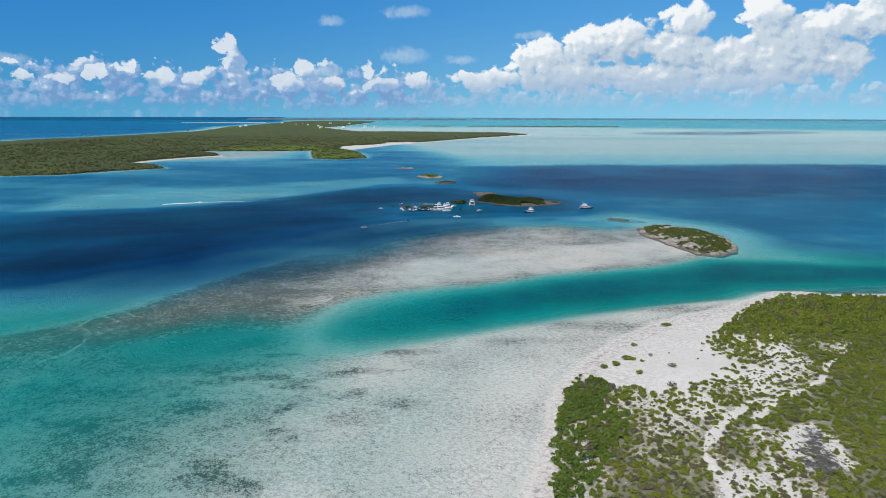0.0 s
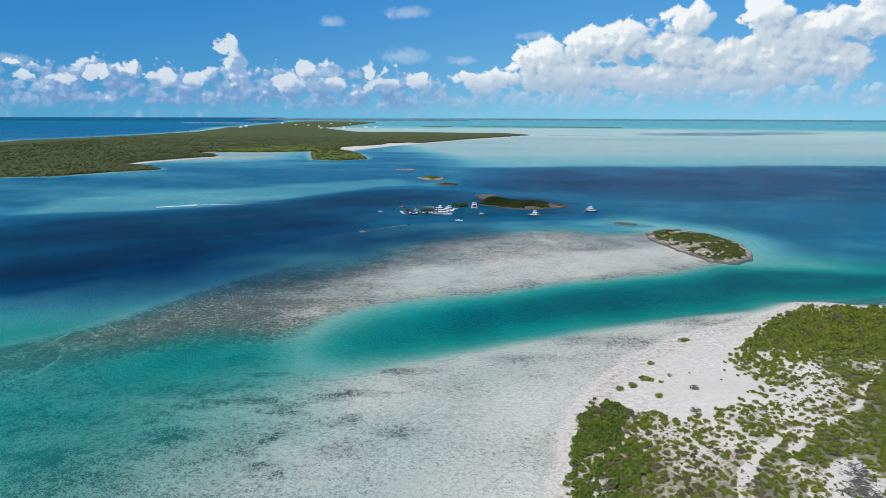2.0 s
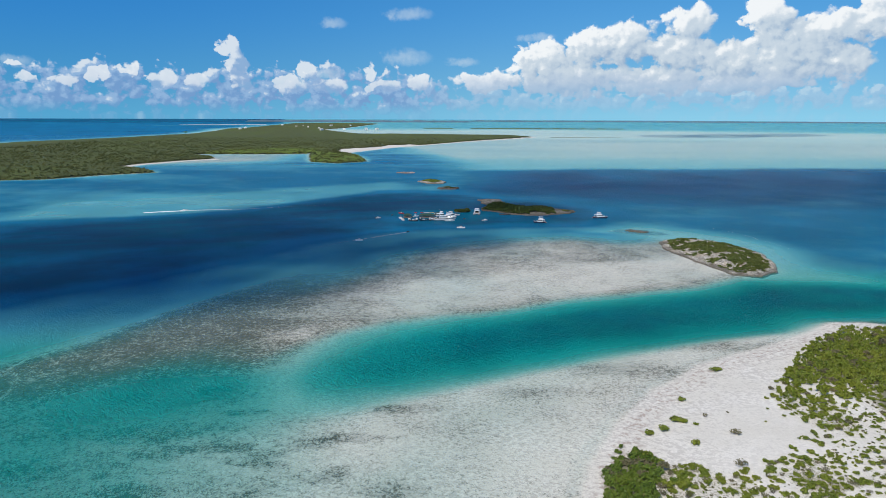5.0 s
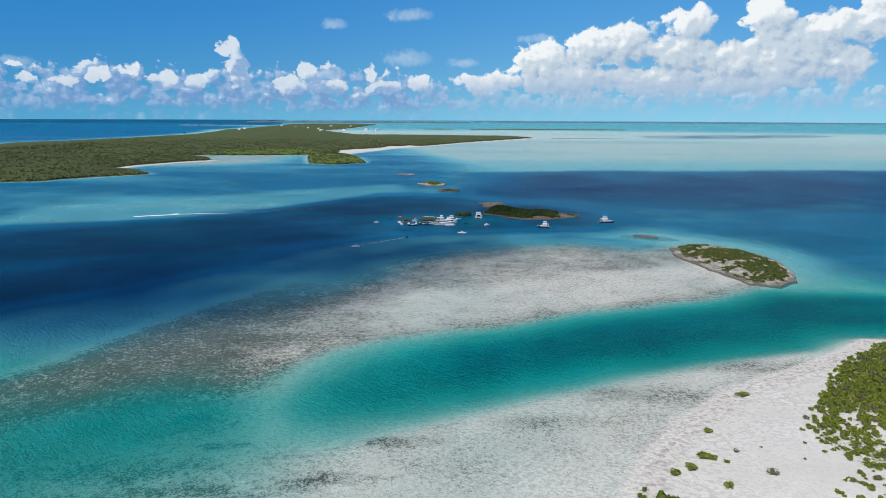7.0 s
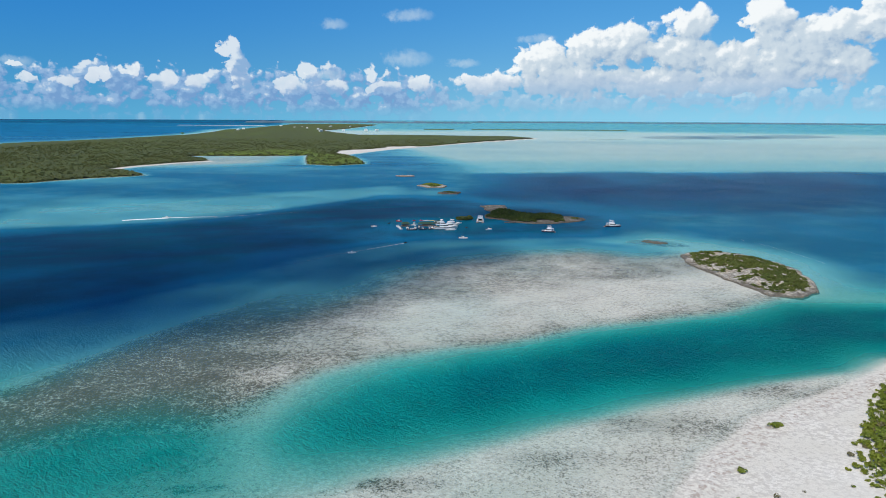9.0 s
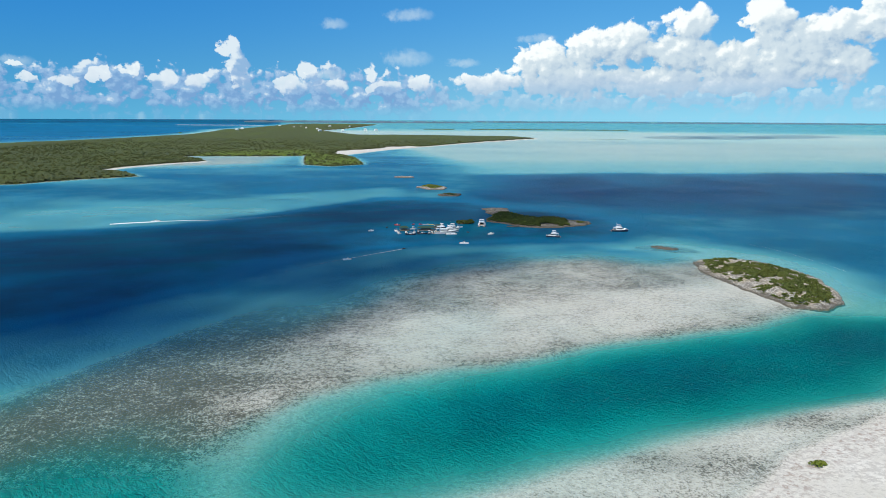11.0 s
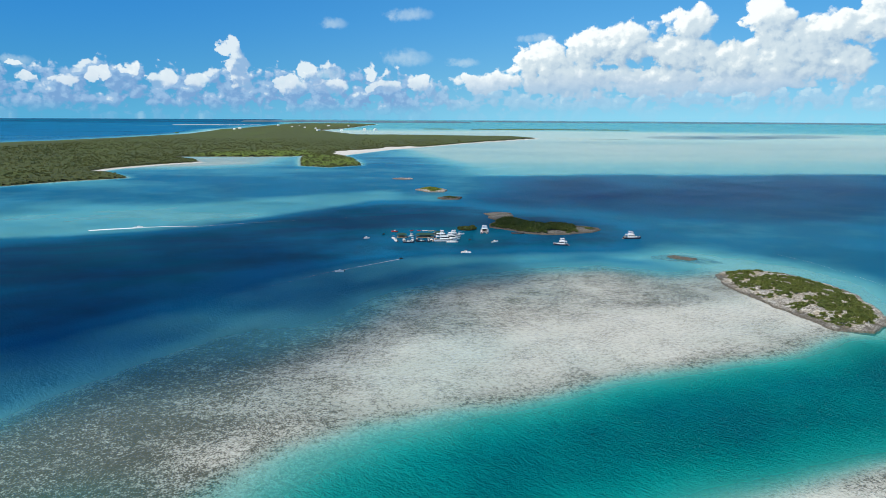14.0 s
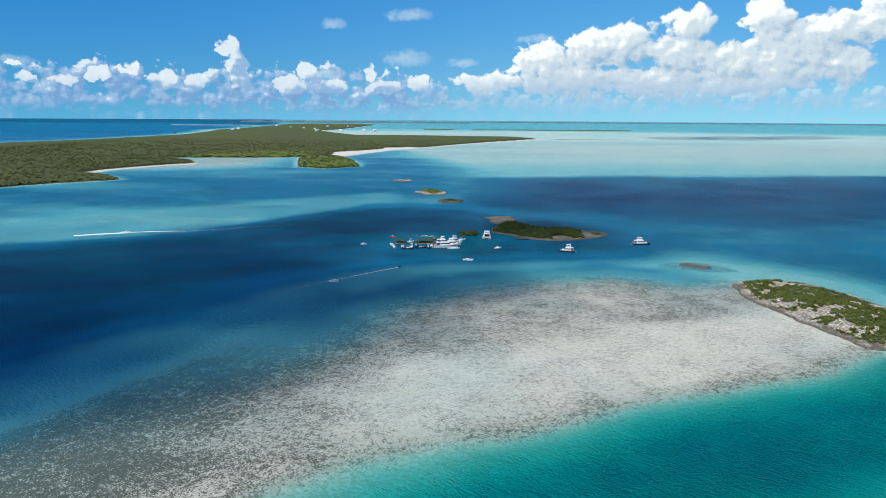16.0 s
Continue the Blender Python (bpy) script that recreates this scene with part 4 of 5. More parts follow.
# ---------------------------------------------------------------- rocky islets
def islet(label, outline, rise, rim, mat, plants=(), seed=1, leaf=None, cell=1.1, clear=(), patchy=0.0):
    """A limestone islet: undercut rim, rough shelf and low crown; plants is (start from the rim, bare share, radius, height)."""
    rng = np.random.default_rng(seed)
    pts = np.array(outline, float)
    lo, hi = pts.min(0) - 5, pts.max(0) + 5
    gx, gy = np.meshgrid(np.arange(lo[0], hi[0], cell), np.arange(lo[1], hi[1], cell))
    x, y = gx + 0.35 * cell * fbm(gx, gy, 2, seed), gy + 0.35 * cell * fbm(gx, gy, 2, seed + 1)

    def height(x, y):
        d = inside(x + 5 * fbm(x, y, 12, seed + 2), y + 5 * fbm(x, y, 12, seed + 3), outline) + 1.6
        rough = fbm(x, y, 7, seed + 4, 5)
        z = -1.6 + ease(d, -0.5, 0.6) * (1.6 + rim * (1 + 0.9 * rough)) + ease(d, 1.5, 16) * rise + rough * (1.9 * ease(d, 0.3, 2.5)) - 0.7 * ease(fbm(x, y, 4.5, seed + 6, 3), 0.05, 0.2) * ease(d, 1, 4)
        return z, d

    z, d = height(x, y)
    rows, cols = x.shape
    i, j = np.meshgrid(np.arange(rows - 1), np.arange(cols - 1), indexing="ij")
    f = np.stack([i * cols + j, i * cols + j + 1, (i + 1) * cols + j + 1, (i + 1) * cols + j], -1).reshape(-1, 4)
    f = f[(d.ravel()[f] > -4).any(1)]
    keep = np.unique(f)
    index = np.zeros(x.size, int)
    index[keep] = np.arange(len(keep))
    ob = new("islet", sheet("islet", np.stack([x.ravel(), y.ravel(), z.ravel()], -1)[keep], index[f], (), mat, False))
    tagged(ob, label, "islet", "rocky islets")
    if plants:
        start, bare, radius, tall, step, words = plants
        gx, gy = np.meshgrid(np.arange(lo[0], hi[0], step), np.arange(lo[1], hi[1], step))
        px, py = (gx + rng.uniform(-0.5, 0.5, gx.shape) * step).ravel(), (gy + rng.uniform(-0.5, 0.5, gx.shape) * step).ravel()
        pz, pd = height(px, py)
        ok = (pd > start + 3 * fbm(px, py, 6, seed + 9)) & (fbm(px, py, 9, seed + 8) + patchy * fbm(px, py, 3.5, seed + 12) > bare) & (pz > min(0.6, rim - 0.6))
        for cx, cy, r in clear:
            ok &= np.hypot(px - cx, py - cy) > r
        px, py, pz = px[ok], py[ok], pz[ok]
        size = radius * rng.uniform(0.6, 1.3, len(px))
        high = tall * rng.uniform(0.6, 1.35, len(px)) * (0.55 + 0.45 * ease(pd[ok], start, start + 8))
        kinds = [crown(rng, 1.0, 1.0, 46, 0.6) for _ in range(6)]
        v, f = scatter(rng, kinds, np.stack([px, py, pz - 0.15], -1), size, high)
        tagged(new("islet_scrub", sheet("islet_scrub", v, f, (), leaf or LEAF, False)), words, "scrub", kind="stuff")
    return ob


ISLET_EAST = [(180, 590), (194, 599), (210, 599), (225, 592), (235, 572), (240, 552), (238, 535), (232, 505), (222, 485), (207, 473), (192, 478), (186, 500), (180, 535), (176, 562)]
ISLET_MID = [(49, 777), (62, 766), (78, 746), (96, 739), (116, 743), (138, 754), (146, 767), (138, 780), (118, 784), (97, 786), (82, 800), (72, 832), (77, 852), (70, 858), (76, 868), (60, 871), (50, 866), (54, 850), (52, 836), (60, 820), (50, 795)]
islet("low limestone islet with pale eroded rim and green scrub", ISLET_EAST, 2.0, 1.2, ROCK, (5.0, -0.03, 1.2, 1.2, 1.4, "patchy low green scrub on the limestone islet"), 11, LEAF_ISLET, patchy=0.75)
islet("dark wooded limestone islet with pale rocky point", ISLET_MID, 1.6, 1.0, ROCK_GREY, (3, -0.2, 2.2, 2.9, 2.0, "dark green thicket on the rocky islet"), 21, LEAF_SHADE, 1.1, [(62, 852, 40), (140, 766, 24), (104, 742, 9)])
islet("small grey rock islet with a cap of scrub", [(-29, 1092), (-19, 1108), (2, 1106), (12, 1084), (6, 1066), (-12, 1064)], 1.5, 1.5, ROCK, (7, -0.2, 2.0, 1.5, 2.4, "low scrub on the rock islet"), 31)
islet("small dark rock islet", [(0, 998), (11, 1010), (25, 1010), (30, 1000), (25, 989), (7, 986)], 1.2, 1.5, ROCK_DARK, (6, -0.15, 1.8, 1.2, 2.4, "dark low scrub on the rock"), 41, LEAF_SHADE)
islet("low bare brown rock ledge in the sea", [(-74, 1258), (-66, 1270), (-46, 1270), (-42, 1254), (-57, 1246)], 0.5, 0.9, ROCK, (), 51)
islet("low bare brown rock ledge awash", [(169, 648), (175, 651), (178, 645), (187, 641), (181, 638), (171, 643)], 0.2, 0.5, ROCK_GREY, (), 61, cell=0.7)
islet("tiny rock islet under a single mangrove thicket", [(20, 764), (24, 768), (30, 768), (32, 764), (28, 761), (23, 761)], 0.5, 0.6, ROCK_DARK, (0.3, -0.6, 2.4, 4.6, 1.8, "dark mangrove thicket on a tiny rock"), 71, LEAF_SHADE, 0.7)


def grove(label, x0, y0, rx, ry, radius, tall, count, leaf, base=2.4, seed=5):
    """Crowns gathered in an oval, tallest in its middle."""
    rng = np.random.default_rng(seed)
    a, r = rng.uniform(0, 2 * math.pi, count), np.sqrt(rng.uniform(0, 1, count))
    x, y = x0 + rx * r * np.cos(a), y0 + ry * r * np.sin(a)
    kinds = [crown(rng, 1.0, 1.0, 46, 0.55) for _ in range(5)]
    v, f = scatter(rng, kinds, np.stack([x, y, np.full(count, base)], -1), radius * rng.uniform(0.6, 1.3, count), tall * rng.uniform(0.6, 1.3, count) * (1.15 - 0.6 * r))
    tagged(new("islet_scrub", sheet("islet_scrub", v, f, (), leaf, False)), label, "scrub", kind="stuff")


grove("clump of taller dark trees on the wooded islet", 110, 765, 13, 7, 2.4, 4.6, 60, LEAF_SHADE, 1.6, 5)
grove("low pale green scrub at the rocky end of the islet", 129, 766, 12, 6, 1.2, 1.0, 90, LEAF_ISLET, 1.5, 6)
grove("yellow-green low scrub in the middle of the wooded islet", 92, 764, 13, 9, 1.6, 2.6, 80, LEAF_ISLET, 2.0, 7)

# ---------------------------------------------------------------- mainland coppice and far shores
def coppice():
    rng = np.random.default_rng(9)
    bearings, radii = np.arange(-41, 15, 0.11), np.r_[steps(1080, 2900, 0.0042), steps(2930, 9400, 0.012)]
    a, r = np.meshgrid(np.radians(bearings), radii)
    x, y = r * np.sin(a), -60 + r * np.cos(a)
    z, _, _, d2 = seabed(x, y)
    w = woods(x, y, d2)
    tall = (3.0 + 2.2 * fbm(x, y, 90, 121) + 3.4 * fbm(x, y, 11, 122, 3) * ease(r, 3200, 1500) + 1.4 * fbm(x, y, 26, 123, 2)) * ease(w, 0, 5)
    top = z + np.maximum(tall, 0.2) - 1.2 * ease(w, 1.0, -1.0)
    rows, cols = x.shape
    i, j = np.meshgrid(np.arange(rows - 1), np.arange(cols - 1), indexing="ij")
    f = np.stack([i * cols + j, i * cols + j + 1, (i + 1) * cols + j + 1, (i + 1) * cols + j], -1).reshape(-1, 4)
    f = f[(w.ravel()[f] > -1).all(1)]
    keep = np.unique(f)
    index = np.zeros(x.size, int)
    index[keep] = np.arange(len(keep))
    fresh = ease(inside(x + 30 * fbm(x, y, 60, 124), y, [(-640, 1660), (-580, 1960), (-369, 2030), (-292, 1850), (-180, 1900), (-150, 1500), (-290, 1480), (-330, 1800), (-451, 1740), (-593, 1763)]), -20, 25)
    v = np.stack(far_fold(x.ravel()[keep], y.ravel()[keep], top.ravel()[keep]), -1)
    tagged(new("woodland", sheet("woodland", v, index[f], {"fresh": fresh.ravel()[keep]}, CANOPY)), "low olive-green coppice covering the far island", "woodland", kind="stuff")
    # crowns that stand out of it, near its edge
    x, y = rng.uniform(-1250, 500, 110000), rng.uniform(1000, 3000, 110000)
    ok = (np.abs(np.degrees(np.arctan2(x, y + 60)) + 13) < 27)
    x, y = x[ok], y[ok]
    z, _, _, d2 = seabed(x, y)
    w = woods(x, y, d2)
    ok = (w > 0.5) & (rng.uniform(0, 1, len(x)) < np.where(w < 14, 1.0, 0.34) * ease(y, 3300, 1500))
    x, y, z, w = x[ok][:15000], y[ok][:15000], z[ok][:15000], w[ok][:15000]
    high = rng.uniform(2.0, 3.8, len(x)) * (0.6 + 0.4 * ease(w, 0, 10))
    kinds = [crown(rng, 1.0, 1.0, 16, 0.95, 4) for _ in range(6)]
    v, f = scatter(rng, kinds, np.stack(far_fold(x, y, z + 0.3 * high * ease(w, 3, 12)), -1), rng.uniform(1.4, 3.0, len(x)), high)
    tagged(new("tree_crowns", sheet("tree_crowns", v, f, (), LEAF_FAR, False)), "olive-green tree crowns of the far island", "woodland", kind="stuff")


coppice()


def far_land(label, x0, x1, y0, y1, tall, seed, mat=None):
    """A long low wooded cay near the horizon."""
    u, v = np.meshgrid(np.linspace(0, 1, 160), np.linspace(-1, 1, 9))
    width = np.sqrt(np.clip(4 * u * (1 - u), 0, 1)) * (0.7 + 0.9 * fbm(u * 100, 0 * u, 9, seed))
    x, y = x0 + (x1 - x0) * u, (y0 + y1) / 2 + (y1 - y0) / 2 * v * width
    z = -2 + (2 + tall * (0.75 + 0.8 * fbm(u * 300, v * 4, 5, seed + 1))) * ease(1 - np.abs(v), 0, 0.3) * ease(np.minimum(u, 1 - u), 0, 0.03)
    rows, cols = u.shape
    i, j = np.meshgrid(np.arange(rows - 1), np.arange(cols - 1), indexing="ij")
    f = np.stack([i * cols + j, i * cols + j + 1, (i + 1) * cols + j + 1, (i + 1) * cols + j], -1).reshape(-1, 4)
    xyz = np.stack(far_fold(x.ravel(), y.ravel(), z.ravel()), -1)
    tagged(new("far_cay", sheet("far_cay", xyz, f, (), mat or CANOPY)), label, "cay", "far cays", "structure")


far_land("long low wooded cay on the far water", 250, 1560, 5560, 5720, 6, 131)
far_land("small low wooded cay on the far water", -120, 130, 5600, 5700, 6, 141)
far_land("sandy tip of land running into shallow water", 540, 900, 3330, 3350, 1.2, 151)
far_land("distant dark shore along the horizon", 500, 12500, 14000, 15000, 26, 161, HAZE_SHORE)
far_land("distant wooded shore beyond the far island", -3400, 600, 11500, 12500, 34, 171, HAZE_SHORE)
far_land("pale sand spit off the ocean shore", -2900, -1900, 7600, 7700, 3, 181, SAND)

# ---------------------------------------------------------------- boats
GELCOAT = simple("white_gelcoat", (0.78, 0.78, 0.77), 0.22, 0, 0.04, 0.6)
NAVY = simple("navy_gelcoat", (0.018, 0.025, 0.05), 0.2, 0, 0.1, 0.6)
CHARCOAL = simple("charcoal_tube", (0.035, 0.036, 0.04), 0.55, 0, 0.15, 1.0)
GLASS = simple("tinted_glass", (0.012, 0.016, 0.02), 0.06, 0, 0.05, 1.0)
TEAK = simple("teak_deck", (0.27, 0.2, 0.135), 0.7, 0, 0.15, 3.0)
CANVAS = simple("blue_canvas", (0.05, 0.12, 0.25), 0.85, 0, 0.1, 2.0)
GREENROOF = simple("dark_green_roof", (0.02, 0.06, 0.035), 0.75, 0, 0.2, 1.5, 0.2)
STEEL = simple("polished_steel", (0.6, 0.6, 0.6), 0.25, 1.0, 0.05)
VINYL = simple("cream_vinyl", (0.68, 0.64, 0.56), 0.6, 0, 0.06)
RED = simple("red_gelcoat", (0.5, 0.03, 0.025), 0.3, 0, 0.08)
YELLOW = simple("yellow_vinyl", (0.65, 0.55, 0.04), 0.5, 0, 0.08)
BLACK = simple("black_rubber", (0.02, 0.02, 0.02), 0.6, 0, 0.1)


def hull_shape(length, beam, free, sheer=0.35, stern=0.86, draft=0.35, lo=None, hi=None):
    """A planing hull, bow to +x, waterline at z = 0; lo and hi cut out a band of its height for a stripe."""
    bm = bmesh.new()
    rows = []
    for n in range(15):
        t = n / 14
        wide = beam / 2 * (stern + (1 - stern) * min(t / 0.4, 1)) * (1 - max(0, (t - 0.42) / 0.58) ** 2.3)
        wide = max(wide, 0.03)
        top = free * (1 + sheer * t * t)
        x = -length / 2 + length * t
        rake = max(0, (t - 0.75) / 0.25) ** 1.5 * length * 0.05
        line = [(0.0, -draft * (1 - t ** 4), 0), (wide * 0.62, -draft * 0.35, -rake * 0.7), (wide * 0.86, 0.12 * free, -rake * 0.5), (wide * 0.97, 0.6 * free, -rake * 0.2), (wide, top, 0)]
        rows.append((x, line))
    if lo is not None:
        rows = [(x, [(p[3][0] + (p[4][0] - p[3][0]) * k + 0.03, p[3][1] + (p[4][1] - p[3][1]) * k, 0) for k in (lo, hi)]) for x, p in rows]
    for side in (1, -1):
        grid = [[bm.verts.new((x + o, side * w, z)) for w, z, o in line] for x, line in rows]
        for a, b in zip(grid, grid[1:]):
            for i in range(len(a) - 1):
                quad = (a[i], b[i], b[i + 1], a[i + 1])
                bm.faces.new(quad if side < 0 else quad[::-1])
        if lo is None:
            edge = [g[-1] for g in grid]
            mid = [bm.verts.new((v.co.x, 0, v.co.z + 0.06 * beam / 3)) for v in edge]
            for i in range(len(edge) - 1):
                quad = (edge[i], edge[i + 1], mid[i + 1], mid[i])
                bm.faces.new(quad if side < 0 else quad[::-1])
            bm.faces.new(grid[0] if side > 0 else grid[0][::-1])
    bmesh.ops.remove_doubles(bm, verts=bm.verts, dist=0.001)
    bmesh.ops.recalc_face_normals(bm, faces=bm.faces)
    return bm


def block(x0, x1, w, z0, z1, nose=0.0, tail=0.0, tuck=0.06, bevel=0.08, out=0.0, bm=None):
    """A cabin-like block along x with raked nose and tail and tucked-in sides, edges rounded."""
    bm = bm or bmesh.new()
    x0, x1, w = x0 - out, x1 + out, w + 2 * out
    lo = [(x0, -w / 2), (x1, -w / 2), (x1, w / 2), (x0, w / 2)]
    hi = [(x0 + tail, -w / 2 + tuck), (x1 - nose, -w / 2 + tuck), (x1 - nose, w / 2 - tuck), (x0 + tail, w / 2 - tuck)]
    a = [bm.verts.new((x, y, z0)) for x, y in lo]
    b = [bm.verts.new((x, y, z1)) for x, y in hi]
    faces = [bm.faces.new(a[::-1]), bm.faces.new(b)] + [bm.faces.new((a[i], a[(i + 1) % 4], b[(i + 1) % 4], b[i])) for i in range(4)]
    if bevel:
        edges = {e for f in faces for e in f.edges}
        bmesh.ops.bevel(bm, geom=list(edges), offset=bevel, segments=2, affect="EDGES")
    return bm


def rod(points, r, bm=None):
    """A thin round bar through the points."""
    bm = bm or bmesh.new()
    for p, q in zip(points, points[1:]):
        p, q = Vector(p), Vector(q)
        turn = (q - p).to_track_quat("Z", "Y").to_matrix()
        a = [bm.verts.new(p + turn @ Vector((r * math.cos(i * math.pi / 3), r * math.sin(i * math.pi / 3), 0))) for i in range(6)]
        b = [bm.verts.new(q + turn @ Vector((r * math.cos(i * math.pi / 3), r * math.sin(i * math.pi / 3), 0))) for i in range(6)]
        for i in range(6):
            bm.faces.new((a[i], a[(i + 1) % 6], b[(i + 1) % 6], b[i]))
        bm.faces.new(a[::-1])
        bm.faces.new(b)
    return bm


def rails(length, beam, z):
    """Bow rail with its stanchions."""
    bm = bmesh.new()
    for side in (1, -1):
        pts = [(length * k, side * beam / 2 * (1 - max(0, (k - 0.0) / 0.5) ** 2.3) * 0.96, z + 0.75 + 0.25 * k) for k in (0.0, 0.12, 0.24, 0.34, 0.42, 0.48)]
        rod(pts, 0.03, bm)
        for x, y, zz in pts:
            rod([(x, y, zz - 0.8), (x, y, zz)], 0.025, bm)
    return bm


def outboard(parent, x, y, z):
    motor = part("outboard_motor", block(x - 0.55, x + 0.1, 0.45, z, z + 0.75, 0.1, 0.12, 0.06, 0.07), CHARCOAL, parent, "dark outboard motor")
    part("lower_unit", block(x - 0.35, x - 0.1, 0.16, z - 1.0, z + 0.02, 0, 0, 0.02, 0.02), CHARCOAL, motor)


def motor_yacht(label, length=14.0, hull=None, decks=1, stripe=True):
    """A flybridge cruiser: hull, decks, cabin with window band, flybridge, hardtop and platform."""
    b, f = length * 0.29, length * 0.105
    root = tagged(new("motor_yacht"), label, "yacht", "boats at anchor")
    h = part("hull", hull_shape(length, b, f), hull or GELCOAT, root, "" if hull is None else "dark navy hull")
    part("rub_rail", hull_shape(length, b, f, lo=0.78, hi=0.96), BLACK if hull is None else GELCOAT, h)
    if stripe:
        part("hull_stripe", hull_shape(length, b, f, lo=0.2, hi=0.55), GLASS, h, "row of dark hull windows")
    part("swim_platform", block(-length * 0.58, -length * 0.49, b * 0.8, 0.25, 0.42, 0, 0, 0.02, 0.04), TEAK, root, "teak swim platform")
    part("cockpit_floor", block(-length * 0.48, -length * 0.22, b * 0.78, f * 0.96, f * 1.1, 0, 0, 0.02, 0.03), TEAK, root, "teak cockpit floor")
    part("foredeck", block(length * 0.08, length * 0.36, b * 0.5, f * 1.05, f * 1.4, length * 0.1, 0, 0.3, 0.1), GELCOAT, root)
    part("sun_pad", block(length * 0.14, length * 0.25, b * 0.36, f * 1.32, f * 1.5, 0.1, 0.05, 0.05, 0.06), VINYL, root, "cream cushioned sun pad")
    part("bow_rail", rails(length, b, f * 1.1), STEEL, root, "polished steel bow rail")
    z = f * 1.05
    x0, x1 = -length * 0.26, length * 0.2
    for d in range(decks):
        top = z + 2.05
        w = b * (0.84 - 0.1 * d)
        cabin = part("cabin", block(x0, x1, w, z, top, length * 0.11, 0.25, 0.14, 0.12), GELCOAT, root)
        part("side_windows", block(x0 + 0.5, x1 - length * 0.035, w, z + 0.85, z + 1.6, length * 0.045, 0.1, 0.07, 0.05, 0.035), GLASS, cabin, "band of dark tinted windows")
        part("upper_deck", block(x0 - length * 0.15, x1 - length * 0.09, b * (0.9 - 0.1 * d), top, top + 0.16, 0.15, 0.05, 0.05, 0.05), GELCOAT, root)
        for side in (1, -1):
            part("deck_post", rod([(x0 - length * 0.13, side * b * 0.38, z), (x0 - length * 0.13, side * b * 0.38, top)], 0.06), GELCOAT, root)
        z, x0, x1 = top + 0.16, x0 + length * 0.02, x1 - length * 0.13
    fly = part("flybridge", block(x0 - length * 0.02, x1 + length * 0.03, b * 0.72, z, z + 0.85, length * 0.06, 0.3, 0.1, 0.1), GELCOAT, root)
    part("windscreen", block(x1 - length * 0.06, x1 + length * 0.005, b * 0.6, z + 0.8, z + 1.15, length * 0.045, 0, 0.08, 0.03), GLASS, fly, "smoked flybridge windscreen")
    part("helm_seat", block(x1 - length * 0.12, x1 - length * 0.08, b * 0.4, z + 0.8, z + 1.35, 0.1, 0.05, 0.05, 0.06), VINYL, fly, "cream helm seat")
    roof = part("hardtop", block(x0 + length * 0.0, x1 - length * 0.01, b * 0.68, z + 2.0, z + 2.14, 0.3, 0.15, 0.1, 0.06), GELCOAT, root)
    for side in (1, -1):
        for x in (x0 + length * 0.03, x1 - length * 0.05):
            part("hardtop_post", rod([(x - 0.25, side * b * 0.33, z + 0.7), (x, side * b * 0.3, z + 2.02)], 0.06), GELCOAT, root)
    part("radar", block(x0 + length * 0.05, x0 + length * 0.1, 0.6, z + 2.14, z + 2.42, 0.05, 0.05, 0.05, 0.08), GELCOAT, roof, "white radar dome")
    part("aerial", rod([(x0 + length * 0.04, b * 0.2, z + 2.1), (x0 - length * 0.02, b * 0.2, z + 4.2)], 0.025), GELCOAT, roof)
    return root


def power_catamaran(label, length=15.0):
    """A twin-hulled cruiser with flybridge."""
    b, f = length * 0.47, 1.5
    root = tagged(new("catamaran"), label, "catamaran", "boats at anchor")
    for side in (1, -1):
        bm = hull_shape(length, length * 0.14, f, 0.3, 0.9, 0.4)
        bmesh.ops.translate(bm, verts=bm.verts, vec=(0, side * b * 0.35, 0))
        part("hull", bm, GELCOAT, root)
        step = block(-length * 0.55, -length * 0.47, length * 0.12, 0.25, 0.5, 0, 0, 0.02, 0.04)
        bmesh.ops.translate(step, verts=step.verts, vec=(0, side * b * 0.35, 0))
        part("stern_step", step, TEAK, root)
    part("bridge_deck", block(-length * 0.42, length * 0.3, b * 0.92, 0.85, 1.7, 0.5, 0.05, 0.05, 0.1), GELCOAT, root)
    part("cockpit_floor", block(-length * 0.44, -length * 0.22, b * 0.7, 1.68, 1.78, 0, 0, 0.02, 0.03), TEAK, root, "teak cockpit floor")
    cabin = part("cabin", block(-length * 0.22, length * 0.2, b * 0.78, 1.7, 3.7, length * 0.08, 0.1, 0.2, 0.15), GELCOAT, root)
    part("side_windows", block(-length * 0.2, length * 0.17, b * 0.78, 2.5, 3.3, length * 0.035, 0.05, 0.09, 0.05, 0.03), GLASS, cabin, "band of dark tinted windows")
    part("aft_doors", block(-length * 0.225, -length * 0.215, b * 0.5, 1.8, 3.5, 0, 0, 0.01, 0), GLASS, cabin, "dark glass saloon doors")
    part("flybridge", block(-length * 0.34, length * 0.1, b * 0.72, 3.7, 4.5, length * 0.05, 0.1, 0.1, 0.1), GELCOAT, root)
    part("hardtop", block(-length * 0.3, length * 0.02, b * 0.66, 5.75, 5.92, 0.3, 0.2, 0.1, 0.06), GELCOAT, root)
    for side in (1, -1):
        for x in (-0.26, -0.02):
            part("hardtop_post", rod([(length * x, side * b * 0.3, 4.3), (length * x, side * b * 0.29, 5.8)], 0.06), GELCOAT, root)
    part("bow_rail", rails(length, b * 0.9, 1.9), STEEL, root)
    return root


